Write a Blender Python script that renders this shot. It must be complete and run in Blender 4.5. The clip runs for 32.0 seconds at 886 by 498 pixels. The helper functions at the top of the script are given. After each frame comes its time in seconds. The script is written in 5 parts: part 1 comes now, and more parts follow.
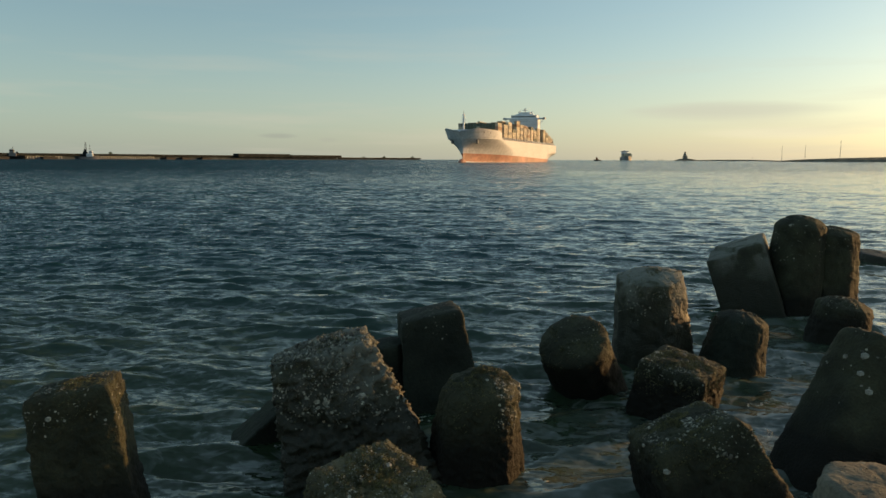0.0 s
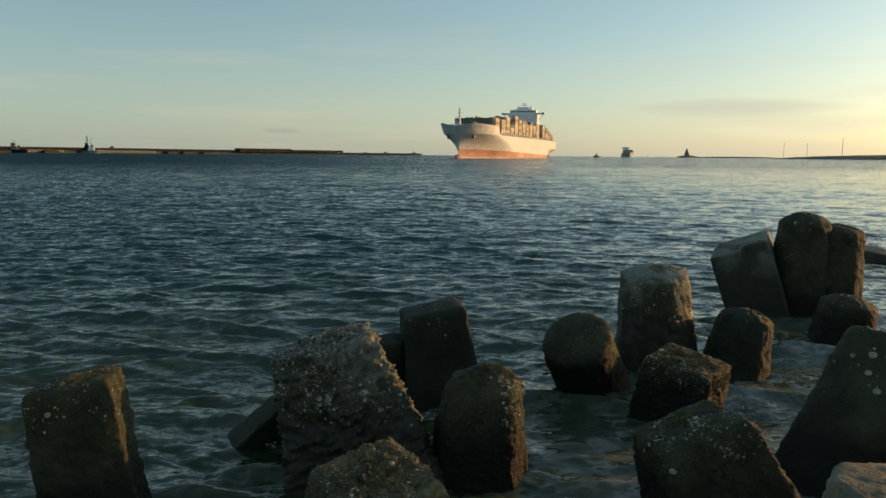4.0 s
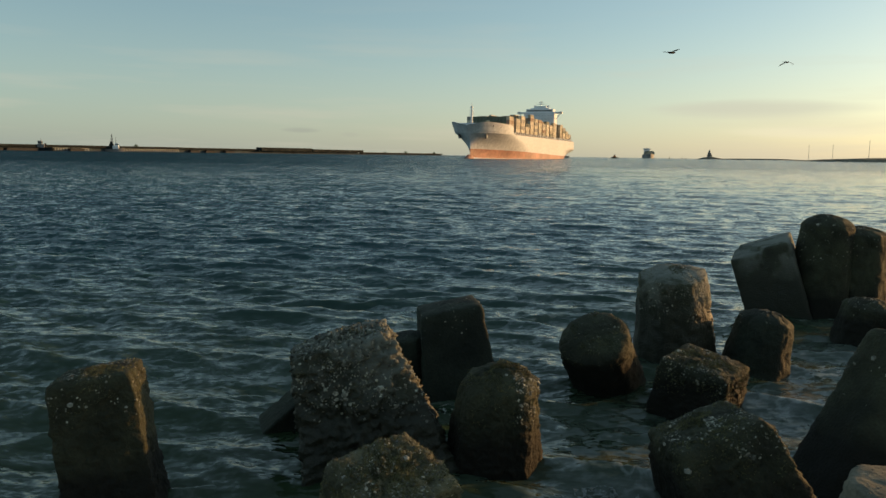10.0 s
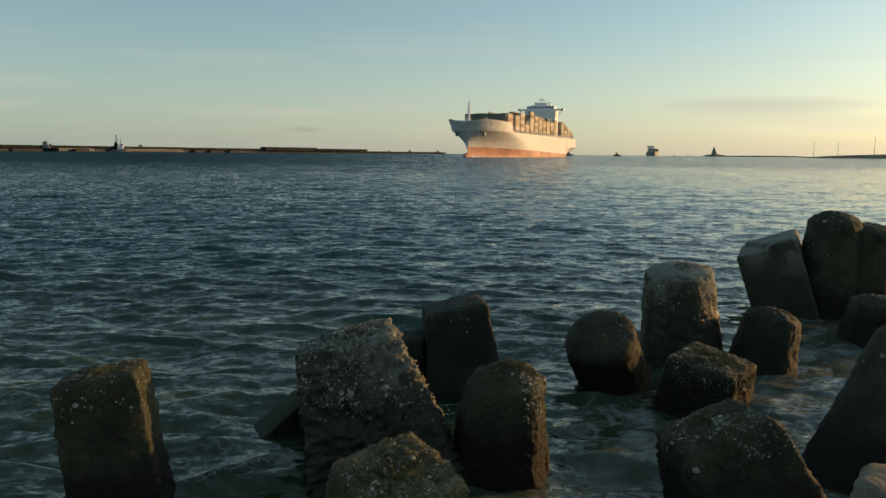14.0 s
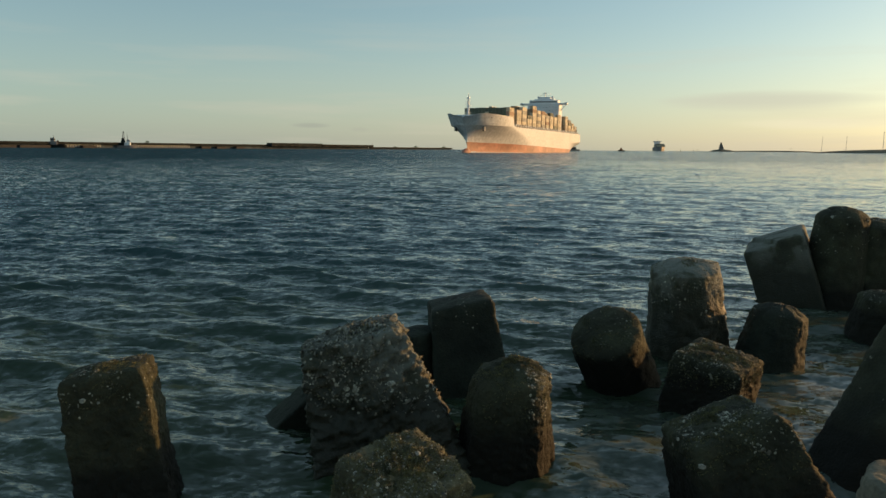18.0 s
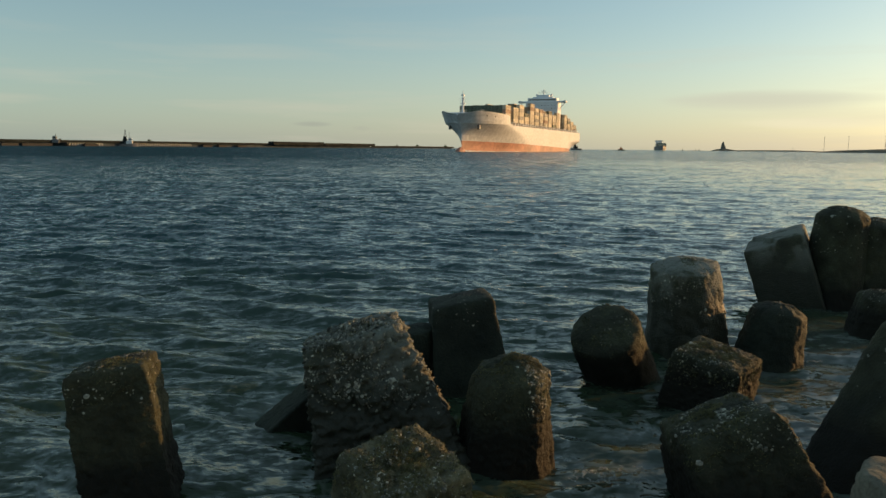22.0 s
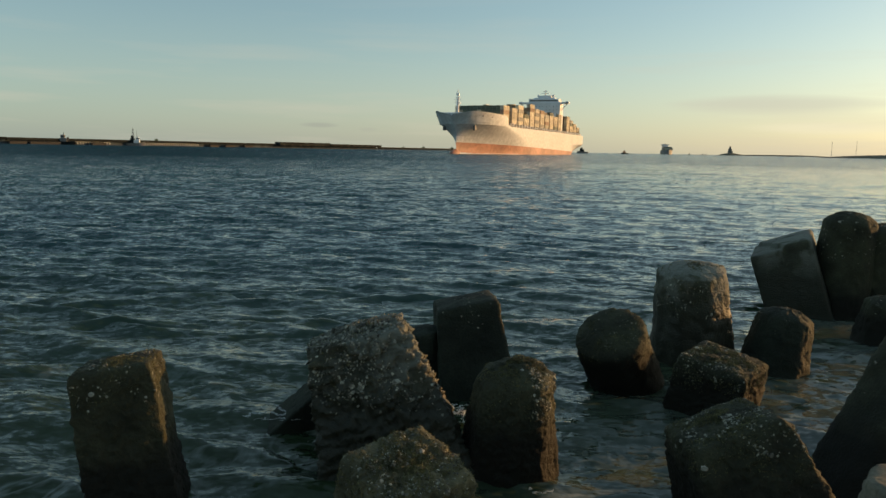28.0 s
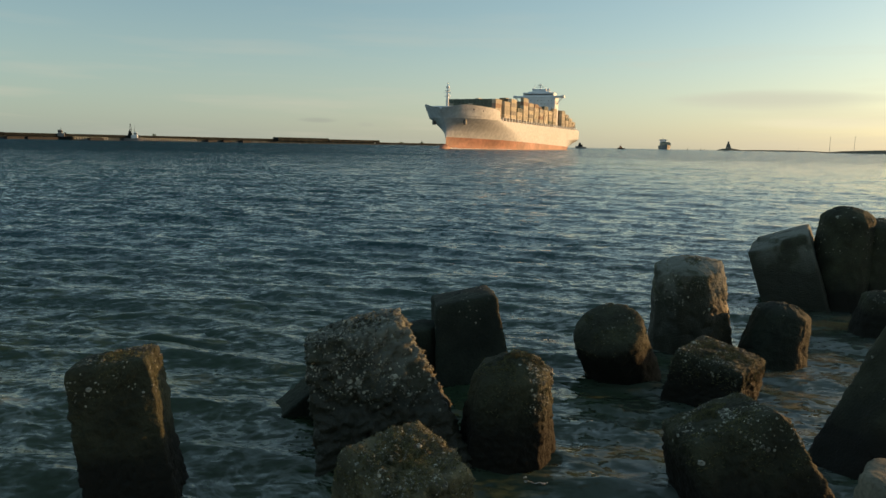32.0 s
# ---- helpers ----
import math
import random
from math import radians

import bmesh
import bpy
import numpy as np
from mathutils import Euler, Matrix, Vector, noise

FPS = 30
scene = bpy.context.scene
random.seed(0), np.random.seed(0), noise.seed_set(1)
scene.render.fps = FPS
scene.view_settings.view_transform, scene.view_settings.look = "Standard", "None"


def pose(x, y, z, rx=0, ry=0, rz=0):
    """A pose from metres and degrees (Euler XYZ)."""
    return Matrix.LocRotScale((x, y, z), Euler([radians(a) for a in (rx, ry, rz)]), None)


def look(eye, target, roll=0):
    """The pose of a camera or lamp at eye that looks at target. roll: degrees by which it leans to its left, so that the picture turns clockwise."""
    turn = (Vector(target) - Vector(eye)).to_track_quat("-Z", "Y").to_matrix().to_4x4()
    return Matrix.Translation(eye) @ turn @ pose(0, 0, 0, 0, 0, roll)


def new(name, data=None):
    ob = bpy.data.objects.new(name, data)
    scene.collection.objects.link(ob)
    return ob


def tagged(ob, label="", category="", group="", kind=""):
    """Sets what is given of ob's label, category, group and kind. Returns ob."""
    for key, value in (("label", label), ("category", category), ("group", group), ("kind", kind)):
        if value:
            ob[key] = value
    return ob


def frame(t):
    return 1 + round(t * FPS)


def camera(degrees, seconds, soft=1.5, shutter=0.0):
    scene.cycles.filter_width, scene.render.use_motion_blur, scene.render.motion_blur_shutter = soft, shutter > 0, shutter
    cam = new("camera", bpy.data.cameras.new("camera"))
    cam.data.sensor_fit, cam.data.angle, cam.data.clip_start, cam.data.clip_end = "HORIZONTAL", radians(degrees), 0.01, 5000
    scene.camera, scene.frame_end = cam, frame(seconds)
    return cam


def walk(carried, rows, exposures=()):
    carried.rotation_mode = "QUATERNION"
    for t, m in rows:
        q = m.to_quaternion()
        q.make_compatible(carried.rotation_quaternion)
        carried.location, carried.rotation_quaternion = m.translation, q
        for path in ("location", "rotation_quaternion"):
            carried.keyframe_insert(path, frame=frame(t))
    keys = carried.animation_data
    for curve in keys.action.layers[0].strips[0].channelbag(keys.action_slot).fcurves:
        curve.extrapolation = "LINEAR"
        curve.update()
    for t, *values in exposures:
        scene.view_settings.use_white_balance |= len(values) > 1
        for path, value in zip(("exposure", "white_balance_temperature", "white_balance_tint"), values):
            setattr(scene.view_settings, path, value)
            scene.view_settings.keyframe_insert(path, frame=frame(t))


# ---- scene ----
# One plan: camera above the water on a seawall, +Y out over the channel, water level z = 0.
cam = camera(64.0, 32.0)
PATH = [
    (0, (0.007, -0.002, 2.205), (0.005, 1.983, 1.954), 0.2),
    (0.5, (0.008, -0.017, 2.211), (0.007, 1.967, 1.957), 0.2),
    (1, (0.009, -0.029, 2.214), (0.009, 1.954, 1.957), 0.2),
    (1.5, (0.005, -0.022, 2.208), (0.004, 1.961, 1.95), 0.2),
    (2, (0.009, -0.014, 2.21), (0.006, 1.969, 1.95), 0.2),
    (2.5, (0.006, -0.009, 2.212), (0.003, 1.974, 1.95), 0.2),
    (3, (-0.002, 0.024, 2.208), (-0.003, 2.006, 1.944), 0.3),
    (3.5, (-0.009, 0.041, 2.205), (-0.011, 2.024, 1.942), 0.4),
    (5.5, (-0.016, 0.068, 2.183), (-0.039, 2.05, 1.92), 0.7),
    (6, (-0.005, 0.054, 2.188), (-0.041, 2.036, 1.922), 0.7),
    (6.5, (-0.007, 0.047, 2.186), (-0.048, 2.029, 1.919), 0.7),
    (7, (-0.001, 0.04, 2.183), (-0.05, 2.022, 1.917), 0.6),
    (7.5, (0.007, 0.027, 2.185), (-0.049, 2.009, 1.92), 0.6),
    (8, (0.007, 0.019, 2.181), (-0.053, 2.0, 1.917), 0.7),
    (8.5, (0.007, 0.022, 2.18), (-0.056, 2.003, 1.916), 0.8),
    (9, (0.006, 0.025, 2.18), (-0.056, 2.006, 1.915), 0.8),
    (9.5, (0.004, 0.019, 2.182), (-0.056, 2.001, 1.919), 0.8),
    (10, (0.004, 0.026, 2.184), (-0.055, 2.008, 1.921), 0.8),
    (10.5, (0.004, 0.033, 2.183), (-0.054, 2.015, 1.92), 0.8),
    (11, (-0.001, 0.028, 2.18), (-0.057, 2.01, 1.917), 0.9),
    (11.5, (-0.003, 0.037, 2.177), (-0.058, 2.019, 1.913), 0.9),
    (12, (-0.002, 0.033, 2.176), (-0.059, 2.015, 1.912), 0.8),
    (12.5, (0.003, 0.029, 2.178), (-0.058, 2.01, 1.912), 0.8),
    (13, (0.005, 0.026, 2.182), (-0.06, 2.007, 1.914), 0.7),
    (13.5, (-0.001, 0.043, 2.177), (-0.067, 2.024, 1.91), 0.6),
    (14, (-0.003, 0.049, 2.18), (-0.074, 2.03, 1.913), 0.5),
    (14.5, (-0.001, 0.038, 2.181), (-0.077, 2.018, 1.915), 0.5),
    (16.5, (0.001, 0.049, 2.182), (-0.084, 2.028, 1.908), 0.4),
    (17, (-0.002, 0.062, 2.178), (-0.087, 2.041, 1.902), 0.4),
    (17.5, (0.0, 0.064, 2.18), (-0.086, 2.043, 1.902), 0.4),
    (18, (0.002, 0.052, 2.181), (-0.086, 2.03, 1.902), 0.4),
    (18.5, (0.006, 0.043, 2.179), (-0.082, 2.021, 1.898), 0.4),
    (19, (0.01, 0.032, 2.18), (-0.079, 2.01, 1.897), 0.4),
    (19.5, (0.006, 0.028, 2.179), (-0.082, 2.006, 1.893), 0.4),
    (20, (0.007, 0.023, 2.179), (-0.081, 2.0, 1.893), 0.4),
    (20.5, (0.01, 0.016, 2.179), (-0.078, 1.994, 1.893), 0.4),
    (21, (0.01, -0.001, 2.181), (-0.079, 1.977, 1.896), 0.5),
    (21.5, (0.01, 0.006, 2.181), (-0.081, 1.984, 1.898), 0.4),
    (22, (0.01, 0.012, 2.181), (-0.082, 1.989, 1.899), 0.5),
    (22.5, (0.011, 0.019, 2.179), (-0.083, 1.997, 1.899), 0.5),
    (23, (0.009, 0.023, 2.179), (-0.086, 2.001, 1.899), 0.6),
    (23.5, (0.012, 0.026, 2.18), (-0.085, 2.004, 1.9), 0.7),
    (24, (0.009, 0.024, 2.177), (-0.089, 2.002, 1.898), 0.7),
    (24.5, (0.007, 0.03, 2.18), (-0.092, 2.007, 1.899), 0.7),
    (25, (0.005, 0.03, 2.181), (-0.094, 2.008, 1.901), 0.7),
    (25.5, (0.01, 0.035, 2.182), (-0.092, 2.012, 1.902), 0.7),
    (27.5, (0.007, 0.022, 2.18), (-0.098, 2.0, 1.901), 0.9),
    (28, (0.007, 0.02, 2.179), (-0.1, 1.998, 1.902), 1.0),
    (28.5, (0.004, 0.022, 2.178), (-0.103, 2.0, 1.899), 1.1),
    (29, (0.005, 0.016, 2.18), (-0.102, 1.994, 1.9), 1.0),
    (29.5, (0.003, 0.026, 2.178), (-0.101, 2.004, 1.896), 1.0),
    (30, (0.004, 0.022, 2.175), (-0.1, 1.999, 1.893), 1.0),
    (30.5, (0.008, 0.019, 2.176), (-0.096, 1.995, 1.891), 0.9),
    (31, (0.006, 0.024, 2.177), (-0.097, 2.001, 1.888), 0.9),
    (31.5, (0.008, 0.03, 2.175), (-0.093, 2.006, 1.884), 0.9),
    (32, (0.012, 0.022, 2.177), (-0.09, 1.998, 1.887), 1.0),
]
walk(cam, [(t, look(eye, target, roll)) for t, eye, target, roll in PATH], exposures=[(0.0, 0.44, 7250, 0), (32.0, 0.44, 7250, 0)])

# ---- light ----
SUN_AZ, SUN_EL = 66.0, 8.0            # degrees clockwise from +Y, degrees above the horizon
world = bpy.data.worlds.new("sky")
scene.world = world
world.use_nodes = True
wn, wl = world.node_tree.nodes, world.node_tree.links
sky = wn.new("ShaderNodeTexSky")
sky.sky_type, sky.sun_disc = "NISHITA", False
sky.sun_elevation, sky.sun_rotation = radians(SUN_EL), radians(SUN_AZ)
sky.altitude, sky.air_density, sky.dust_density, sky.ozone_density = 0, 0.85, 1.2, 1.8
# thin streaks of haze cloud low over the horizon
wco, wmap, wnoise, wsep = wn.new("ShaderNodeTexCoord"), wn.new("ShaderNodeMapping"), wn.new("ShaderNodeTexNoise"), wn.new("ShaderNodeSeparateXYZ")
wmap.inputs["Scale"].default_value = (2.2, 2.2, 26)
wnoise.inputs["Scale"].default_value, wnoise.inputs["Detail"].default_value = 1.6, 5
wl.new(wco.outputs["Generated"], wmap.inputs["Vector"])
wl.new(wmap.outputs["Vector"], wnoise.inputs["Vector"])
wl.new(wco.outputs["Generated"], wsep.inputs["Vector"])
wmask, wlow, wmul, wmix = wn.new("ShaderNodeMapRange"), wn.new("ShaderNodeMapRange"), wn.new("ShaderNodeMath"), wn.new("ShaderNodeMix")
wmask.inputs["From Min"].default_value, wmask.inputs["From Max"].default_value, wmask.inputs["To Max"].default_value = 0.52, 0.74, 0.4
wl.new(wnoise.outputs["Fac"], wmask.inputs["Value"])
wlow.inputs["From Min"].default_value, wlow.inputs["From Max"].default_value, wlow.inputs["To Min"].default_value, wlow.inputs["To Max"].default_value = 0.02, 0.22, 1.0, 0.0
wl.new(wsep.outputs["Z"], wlow.inputs["Value"])
wmul.operation = "MULTIPLY"
wl.new(wmask.outputs["Result"], wmul.inputs[0])
wl.new(wlow.outputs["Result"], wmul.inputs[1])
wmix.data_type = "RGBA"
wl.new(wmul.outputs["Value"], wmix.inputs["Factor"])
# marine haze brightens the lowest few degrees of the sky
whaze, whmix = wn.new("ShaderNodeMapRange"), wn.new("ShaderNodeMix")
whaze.interpolation_type = "SMOOTHSTEP"
whaze.inputs["From Min"].default_value, whaze.inputs["From Max"].default_value, whaze.inputs["To Min"].default_value, whaze.inputs["To Max"].default_value = -0.05, 0.20, 0.5, 0.0
wl.new(wsep.outputs["Z"], whaze.inputs["Value"])
whmix.data_type = "RGBA"
wl.new(whaze.outputs["Result"], whmix.inputs["Factor"])
wl.new(sky.outputs["Color"], whmix.inputs["A"])
# the haze is warm towards the sun and cool away from it
wside, whue = wn.new("ShaderNodeMapRange"), wn.new("ShaderNodeMix")
wside.inputs["From Min"].default_value, wside.inputs["From Max"].default_value = -0.6, 0.4
wl.new(wsep.outputs["X"], wside.inputs["Value"])
whue.data_type = "RGBA"
wl.new(wside.outputs["Result"], whue.inputs["Factor"])
whue.inputs["A"].default_value, whue.inputs["B"].default_value = (2.5, 2.72, 2.9, 1), (4.7, 4.0, 3.3, 1)
wl.new(whue.outputs["Result"], whmix.inputs["B"])
# a thin high veil evens out the sky
wveil = wn.new("ShaderNodeMix")
wveil.data_type = "RGBA"
wthin = wn.new("ShaderNodeMapRange")
wthin.inputs["From Min"].default_value, wthin.inputs["From Max"].default_value, wthin.inputs["To Min"].default_value, wthin.inputs["To Max"].default_value = 0.25, 0.9, 0.3, 0.24
wl.new(wsep.outputs["Z"], wthin.inputs["Value"])
wl.new(wthin.outputs["Result"], wveil.inputs["Factor"])
wl.new(whmix.outputs["Result"], wveil.inputs["A"])
wveil.inputs["B"].default_value = (1.5, 2.08, 2.42, 1)
wl.new(wveil.outputs["Result"], wmix.inputs["A"])
wmix.inputs["B"].default_value = (3.2, 2.9, 2.65, 1)
sky_colour = wmix.outputs["Result"]


def cloud(colour, x, z, wide, high, most):
    """A faint streak of cloud about one direction of the sky, broken up by the haze noise."""
    global sky_colour
    spans = []
    for axis, centre, size in (("X", x, wide), ("Z", z, high)):
        k = wn.new("ShaderNodeMath")
        k.operation = "SUBTRACT"
        wl.new(wsep.outputs[axis], k.inputs[0])
        k.inputs[1].default_value = centre
        q = wn.new("ShaderNodeMath")
        q.operation = "DIVIDE"
        wl.new(k.outputs["Value"], q.inputs[0])
        q.inputs[1].default_value = size
        p = wn.new("ShaderNodeMath")
        p.operation = "MULTIPLY"
        wl.new(q.outputs["Value"], p.inputs[0])
        wl.new(q.outputs["Value"], p.inputs[1])
        spans.append(p)
    far = wn.new("ShaderNodeMath")
    wl.new(spans[0].outputs["Value"], far.inputs[0])
    wl.new(spans[1].outputs["Value"], far.inputs[1])
    rough = wn.new("ShaderNodeMath")
    rough.operation = "MULTIPLY_ADD"
    wl.new(wnoise.outputs["Fac"], rough.inputs[0])
    rough.inputs[1].default_value = 1.6
    wl.new(far.outputs["Value"], rough.inputs[2])
    soft_ = wn.new("ShaderNodeMapRange")
    soft_.interpolation_type = "SMOOTHSTEP"
    wl.new(rough.outputs["Value"], soft_.inputs["Value"])
    for key, value in (("From Min", 0.6), ("From Max", 1.8), ("To Min", most), ("To Max", 0.0)):
        soft_.inputs[key].default_value = value
    ahead, gate, mx = wn.new("ShaderNodeMath"), wn.new("ShaderNodeMath"), wn.new("ShaderNodeMix")
    ahead.operation, gate.operation, mx.data_type = "GREATER_THAN", "MULTIPLY", "RGBA"
    wl.new(wsep.outputs["Y"], ahead.inputs[0])
    ahead.inputs[1].default_value = 0.0
    wl.new(ahead.outputs["Value"], gate.inputs[0])
    wl.new(soft_.outputs["Result"], gate.inputs[1])
    wl.new(gate.outputs["Value"], mx.inputs["Factor"])
    wl.new(sky_colour, mx.inputs["A"])
    mx.inputs["B"].default_value = (*colour, 1)
    sky_colour = mx.outputs["Result"]


cloud((2.9, 2.75, 2.6), 0.37, 0.062, 0.13, 0.016, 0.55)
cloud((4.6, 4.1, 3.5), 0.42, 0.035, 0.10, 0.010, 0.4)
cloud((1.7, 1.75, 1.75), -0.225, 0.031, 0.030, 0.0045, 0.5)
cloud((2.1, 2.1, 2.0), -0.16, 0.026, 0.016, 0.004, 0.35)
wl.new(sky_colour, wn["Background"].inputs["Color"])
wn["Background"].inputs["Strength"].default_value = 0.15
sun_dir = Vector((math.sin(radians(SUN_AZ)) * math.cos(radians(SUN_EL)), math.cos(radians(SUN_AZ)) * math.cos(radians(SUN_EL)), math.sin(radians(SUN_EL))))
sun_data = bpy.data.lights.new("sun", "SUN")
sun_data.energy, sun_data.angle, sun_data.color = 3.4, radians(0.6), (1.0, 0.54, 0.24)
sun = new("sun", sun_data)
sun.matrix_world = look(sun_dir * 60, (0, 0, 0))


# ---- materials ----
def material(name, color, rough=0.7, metal=0.0, vary=0.25, scale=3.0, fine=40.0, bump=0.2, depth=0.01, coords="Object", random_tone=0.0, second=None, gloss=0.5):
    """A surface with variation at two scales, fine relief, and a tone that may differ from piece to piece."""
    m = bpy.data.materials.new(name)
    m.use_nodes = True
    n, l = m.node_tree.nodes, m.node_tree.links
    b = n["Principled BSDF"]
    co = n.new("ShaderNodeTexCoord")
    big, small = n.new("ShaderNodeTexNoise"), n.new("ShaderNodeTexNoise")
    big.inputs["Scale"].default_value, big.inputs["Detail"].default_value = scale, 6
    small.inputs["Scale"].default_value, small.inputs["Detail"].default_value = fine, 4
    for t in (big, small):
        l.new(co.outputs[coords], t.inputs["Vector"])
    ramp = n.new("ShaderNodeValToRGB")
    lo = second or [c * (1 - vary) for c in color]
    hi = [min(1, c * (1 + vary)) for c in color]
    ramp.color_ramp.elements[0].position, ramp.color_ramp.elements[1].position = 0.32, 0.68
    ramp.color_ramp.elements[0].color, ramp.color_ramp.elements[1].color = (*lo, 1), (*hi, 1)
    l.new(big.outputs["Fac"], ramp.inputs["Fac"])
    mix = n.new("ShaderNodeMix")
    mix.data_type, mix.blend_type = "RGBA", "OVERLAY"
    mix.inputs["Factor"].default_value = 0.55
    l.new(ramp.outputs["Color"], mix.inputs["A"])
    l.new(small.outputs["Fac"], mix.inputs["B"])
    out = mix.outputs["Result"]
    if random_tone:
        info, hsv, rng = n.new("ShaderNodeObjectInfo"), n.new("ShaderNodeHueSaturation"), n.new("ShaderNodeMapRange")
        l.new(info.outputs["Random"], rng.inputs["Value"])
        rng.inputs["To Min"].default_value, rng.inputs["To Max"].default_value = 1 - random_tone, 1 + random_tone
        l.new(rng.outputs["Result"], hsv.inputs["Value"])
        l.new(out, hsv.inputs["Color"])
        out = hsv.outputs["Color"]
    l.new(out, b.inputs["Base Color"])
    b.inputs["Roughness"].default_value, b.inputs["Metallic"].default_value = rough, metal
    b.inputs["Specular IOR Level"].default_value = gloss
    if bump:
        bp = n.new("ShaderNodeBump")
        bp.inputs["Strength"].default_value, bp.inputs["Distance"].default_value = bump, depth
        l.new(small.outputs["Fac"], bp.inputs["Height"])
        l.new(bp.outputs["Normal"], b.inputs["Normal"])
    return m


def water_material():
    """Sea water: dark green-blue body and a mirror surface, with ripples finer than the modelled waves as tilted facets."""
    m = bpy.data.materials.new("sea_water")
    m.use_nodes = True
    n, l = m.node_tree.nodes, m.node_tree.links
    b = n["Principled BSDF"]
    b.inputs["Roughness"].default_value, b.inputs["IOR"].default_value = 0.07, 1.38
    co, geo, spot = n.new("ShaderNodeTexCoord"), n.new("ShaderNodeNewGeometry"), n.new("ShaderNodeSeparateXYZ")
    l.new(geo.outputs["Position"], spot.inputs["Vector"])

    def ranged(source, lo, hi, to_lo, to_hi):
        r = n.new("ShaderNodeMapRange")
        l.new(source, r.inputs["Value"])
        for key, value in (("From Min", lo), ("From Max", hi), ("To Min", to_lo), ("To Max", to_hi)):
            r.inputs[key].default_value = value
        return r.outputs["Result"]

    def math_node(kind, one, two):
        k = n.new("ShaderNodeMath")
        k.operation = kind
        for i, v in enumerate((one, two)):
            if isinstance(v, (int, float)):
                k.inputs[i].default_value = v
            else:
                l.new(v, k.inputs[i])
        return k.outputs["Value"]

    def vector_node(kind, one, two, scale=None):
        k = n.new("ShaderNodeVectorMath")
        k.operation = kind
        l.new(one, k.inputs[0])
        if isinstance(two, tuple):
            k.inputs[1].default_value = two
        elif two is not None:
            l.new(two, k.inputs[1])
        if scale is not None:
            l.new(scale, k.inputs["Scale"])
        return k.outputs["Vector"]

    # gusts: patches of rougher and smoother water
    gust = n.new("ShaderNodeTexNoise")
    gust.inputs["Scale"].default_value, gust.inputs["Detail"].default_value = 0.05, 3
    l.new(co.outputs["Object"], gust.inputs["Vector"])
    power = ranged(gust.outputs["Fac"], 0.3, 0.7, 0.75, 1.2)
    # the longer ripples take over where the modelled waves thin out with distance
    total = None
    for scale, stretch, slope, y0, y1 in ((0.05, 0.3, 0.16, 120, 420), (0.28, 0.5, 0.28, 60, 220), (1.3, 0.5, 0.58, 25, 100), (4.2, 0.5, 0.9, 6, 45), (9.0, 0.5, 0.95, 4, 28), (19.0, 0.5, 0.85, 4, 40), (42.0, 0.6, 0.6, 8, 60)):
        mp, t = n.new("ShaderNodeMapping"), n.new("ShaderNodeTexNoise")
        mp.inputs["Scale"].default_value, mp.inputs["Rotation"].default_value = (stretch, 1, 1), (0, 0, 0.12)
        t.inputs["Scale"].default_value, t.inputs["Detail"].default_value, t.inputs["Distortion"].default_value = scale, 2, 0.25
        l.new(co.outputs["Object"], mp.inputs["Vector"])
        l.new(mp.outputs["Vector"], t.inputs["Vector"])
        tilt = vector_node("MULTIPLY", vector_node("SUBTRACT", t.outputs["Color"], (0.5, 0.5, 0.5)), (slope * 1.25, slope * 1.12, 0))
        # close to the shore the finest ripples are few, and the faces smooth and glossy
        least = 0.3 if scale < 9 else 0.6 if scale < 30 else 0.4
        if y0 is not None:
            tilt = vector_node("SCALE", tilt, None, ranged(spot.outputs["Y"], y0, y1, least, 1.0))
        total = tilt if total is None else vector_node("ADD", total, tilt)
    # ripples are flattened towards the sea mouth to brighten the water there
    aside = math_node("DIVIDE", spot.outputs["X"], math_node("ADD", spot.outputs["Y"], 5.0))
    total = vector_node("SCALE", total, None, math_node("MULTIPLY", math_node("MULTIPLY", power, math_node("MAXIMUM", 1.0, math_node("MULTIPLY", ranged(spot.outputs["Y"], 5.5, 12.0, 1.0, 0.4), ranged(aside, -0.3, 0.3, 1.3, 2.3)))), math_node("MAXIMUM", ranged(aside, -0.4, 0.5, 1.15, 0.6), ranged(spot.outputs["Y"], 25, 120, 0.6, 1.0))))
    # at a flat angle only the faces that lean to the shore are seen
    # stronger on the left to darken the water, reversed on the right to brighten
    lean = n.new("ShaderNodeCombineXYZ")
    l.new(math_node("MULTIPLY", ranged(spot.outputs["Y"], 12, 160, LEAN_NEAR, LEAN_FAR), math_node("MAXIMUM", ranged(aside, -0.5, 0.5, 4.3, -1.4), ranged(spot.outputs["Y"], 40, 160, -1.3, 0.75))), lean.inputs["Y"])
    tilted = vector_node("ADD", vector_node("ADD", geo.outputs["Normal"], lean.outputs["Vector"]), total)
    l.new(vector_node("NORMALIZE", tilted, None), b.inputs["Normal"])
    # turbid shallows along the row of blocks, which runs out to the right; deep channel beyond
    out_ = math_node("SUBTRACT", spot.outputs["Y"], math_node("MULTIPLY", math_node("MAXIMUM", spot.outputs["X"], 0.0), 1.05))
    tone = n.new("ShaderNodeMix")
    tone.data_type = "RGBA"
    tone.inputs["A"].default_value, tone.inputs["B"].default_value = (0.026, 0.043, 0.020, 1), (0.008, 0.042, 0.044, 1)
    l.new(ranged(out_, 5.0, 15.0, 0, 1), tone.inputs["Factor"])
    # paler patches between the blocks: fine bubbles, plus flare haze painted into the colour
    pale_noise, mixed = n.new("ShaderNodeTexNoise"), n.new("ShaderNodeMix")
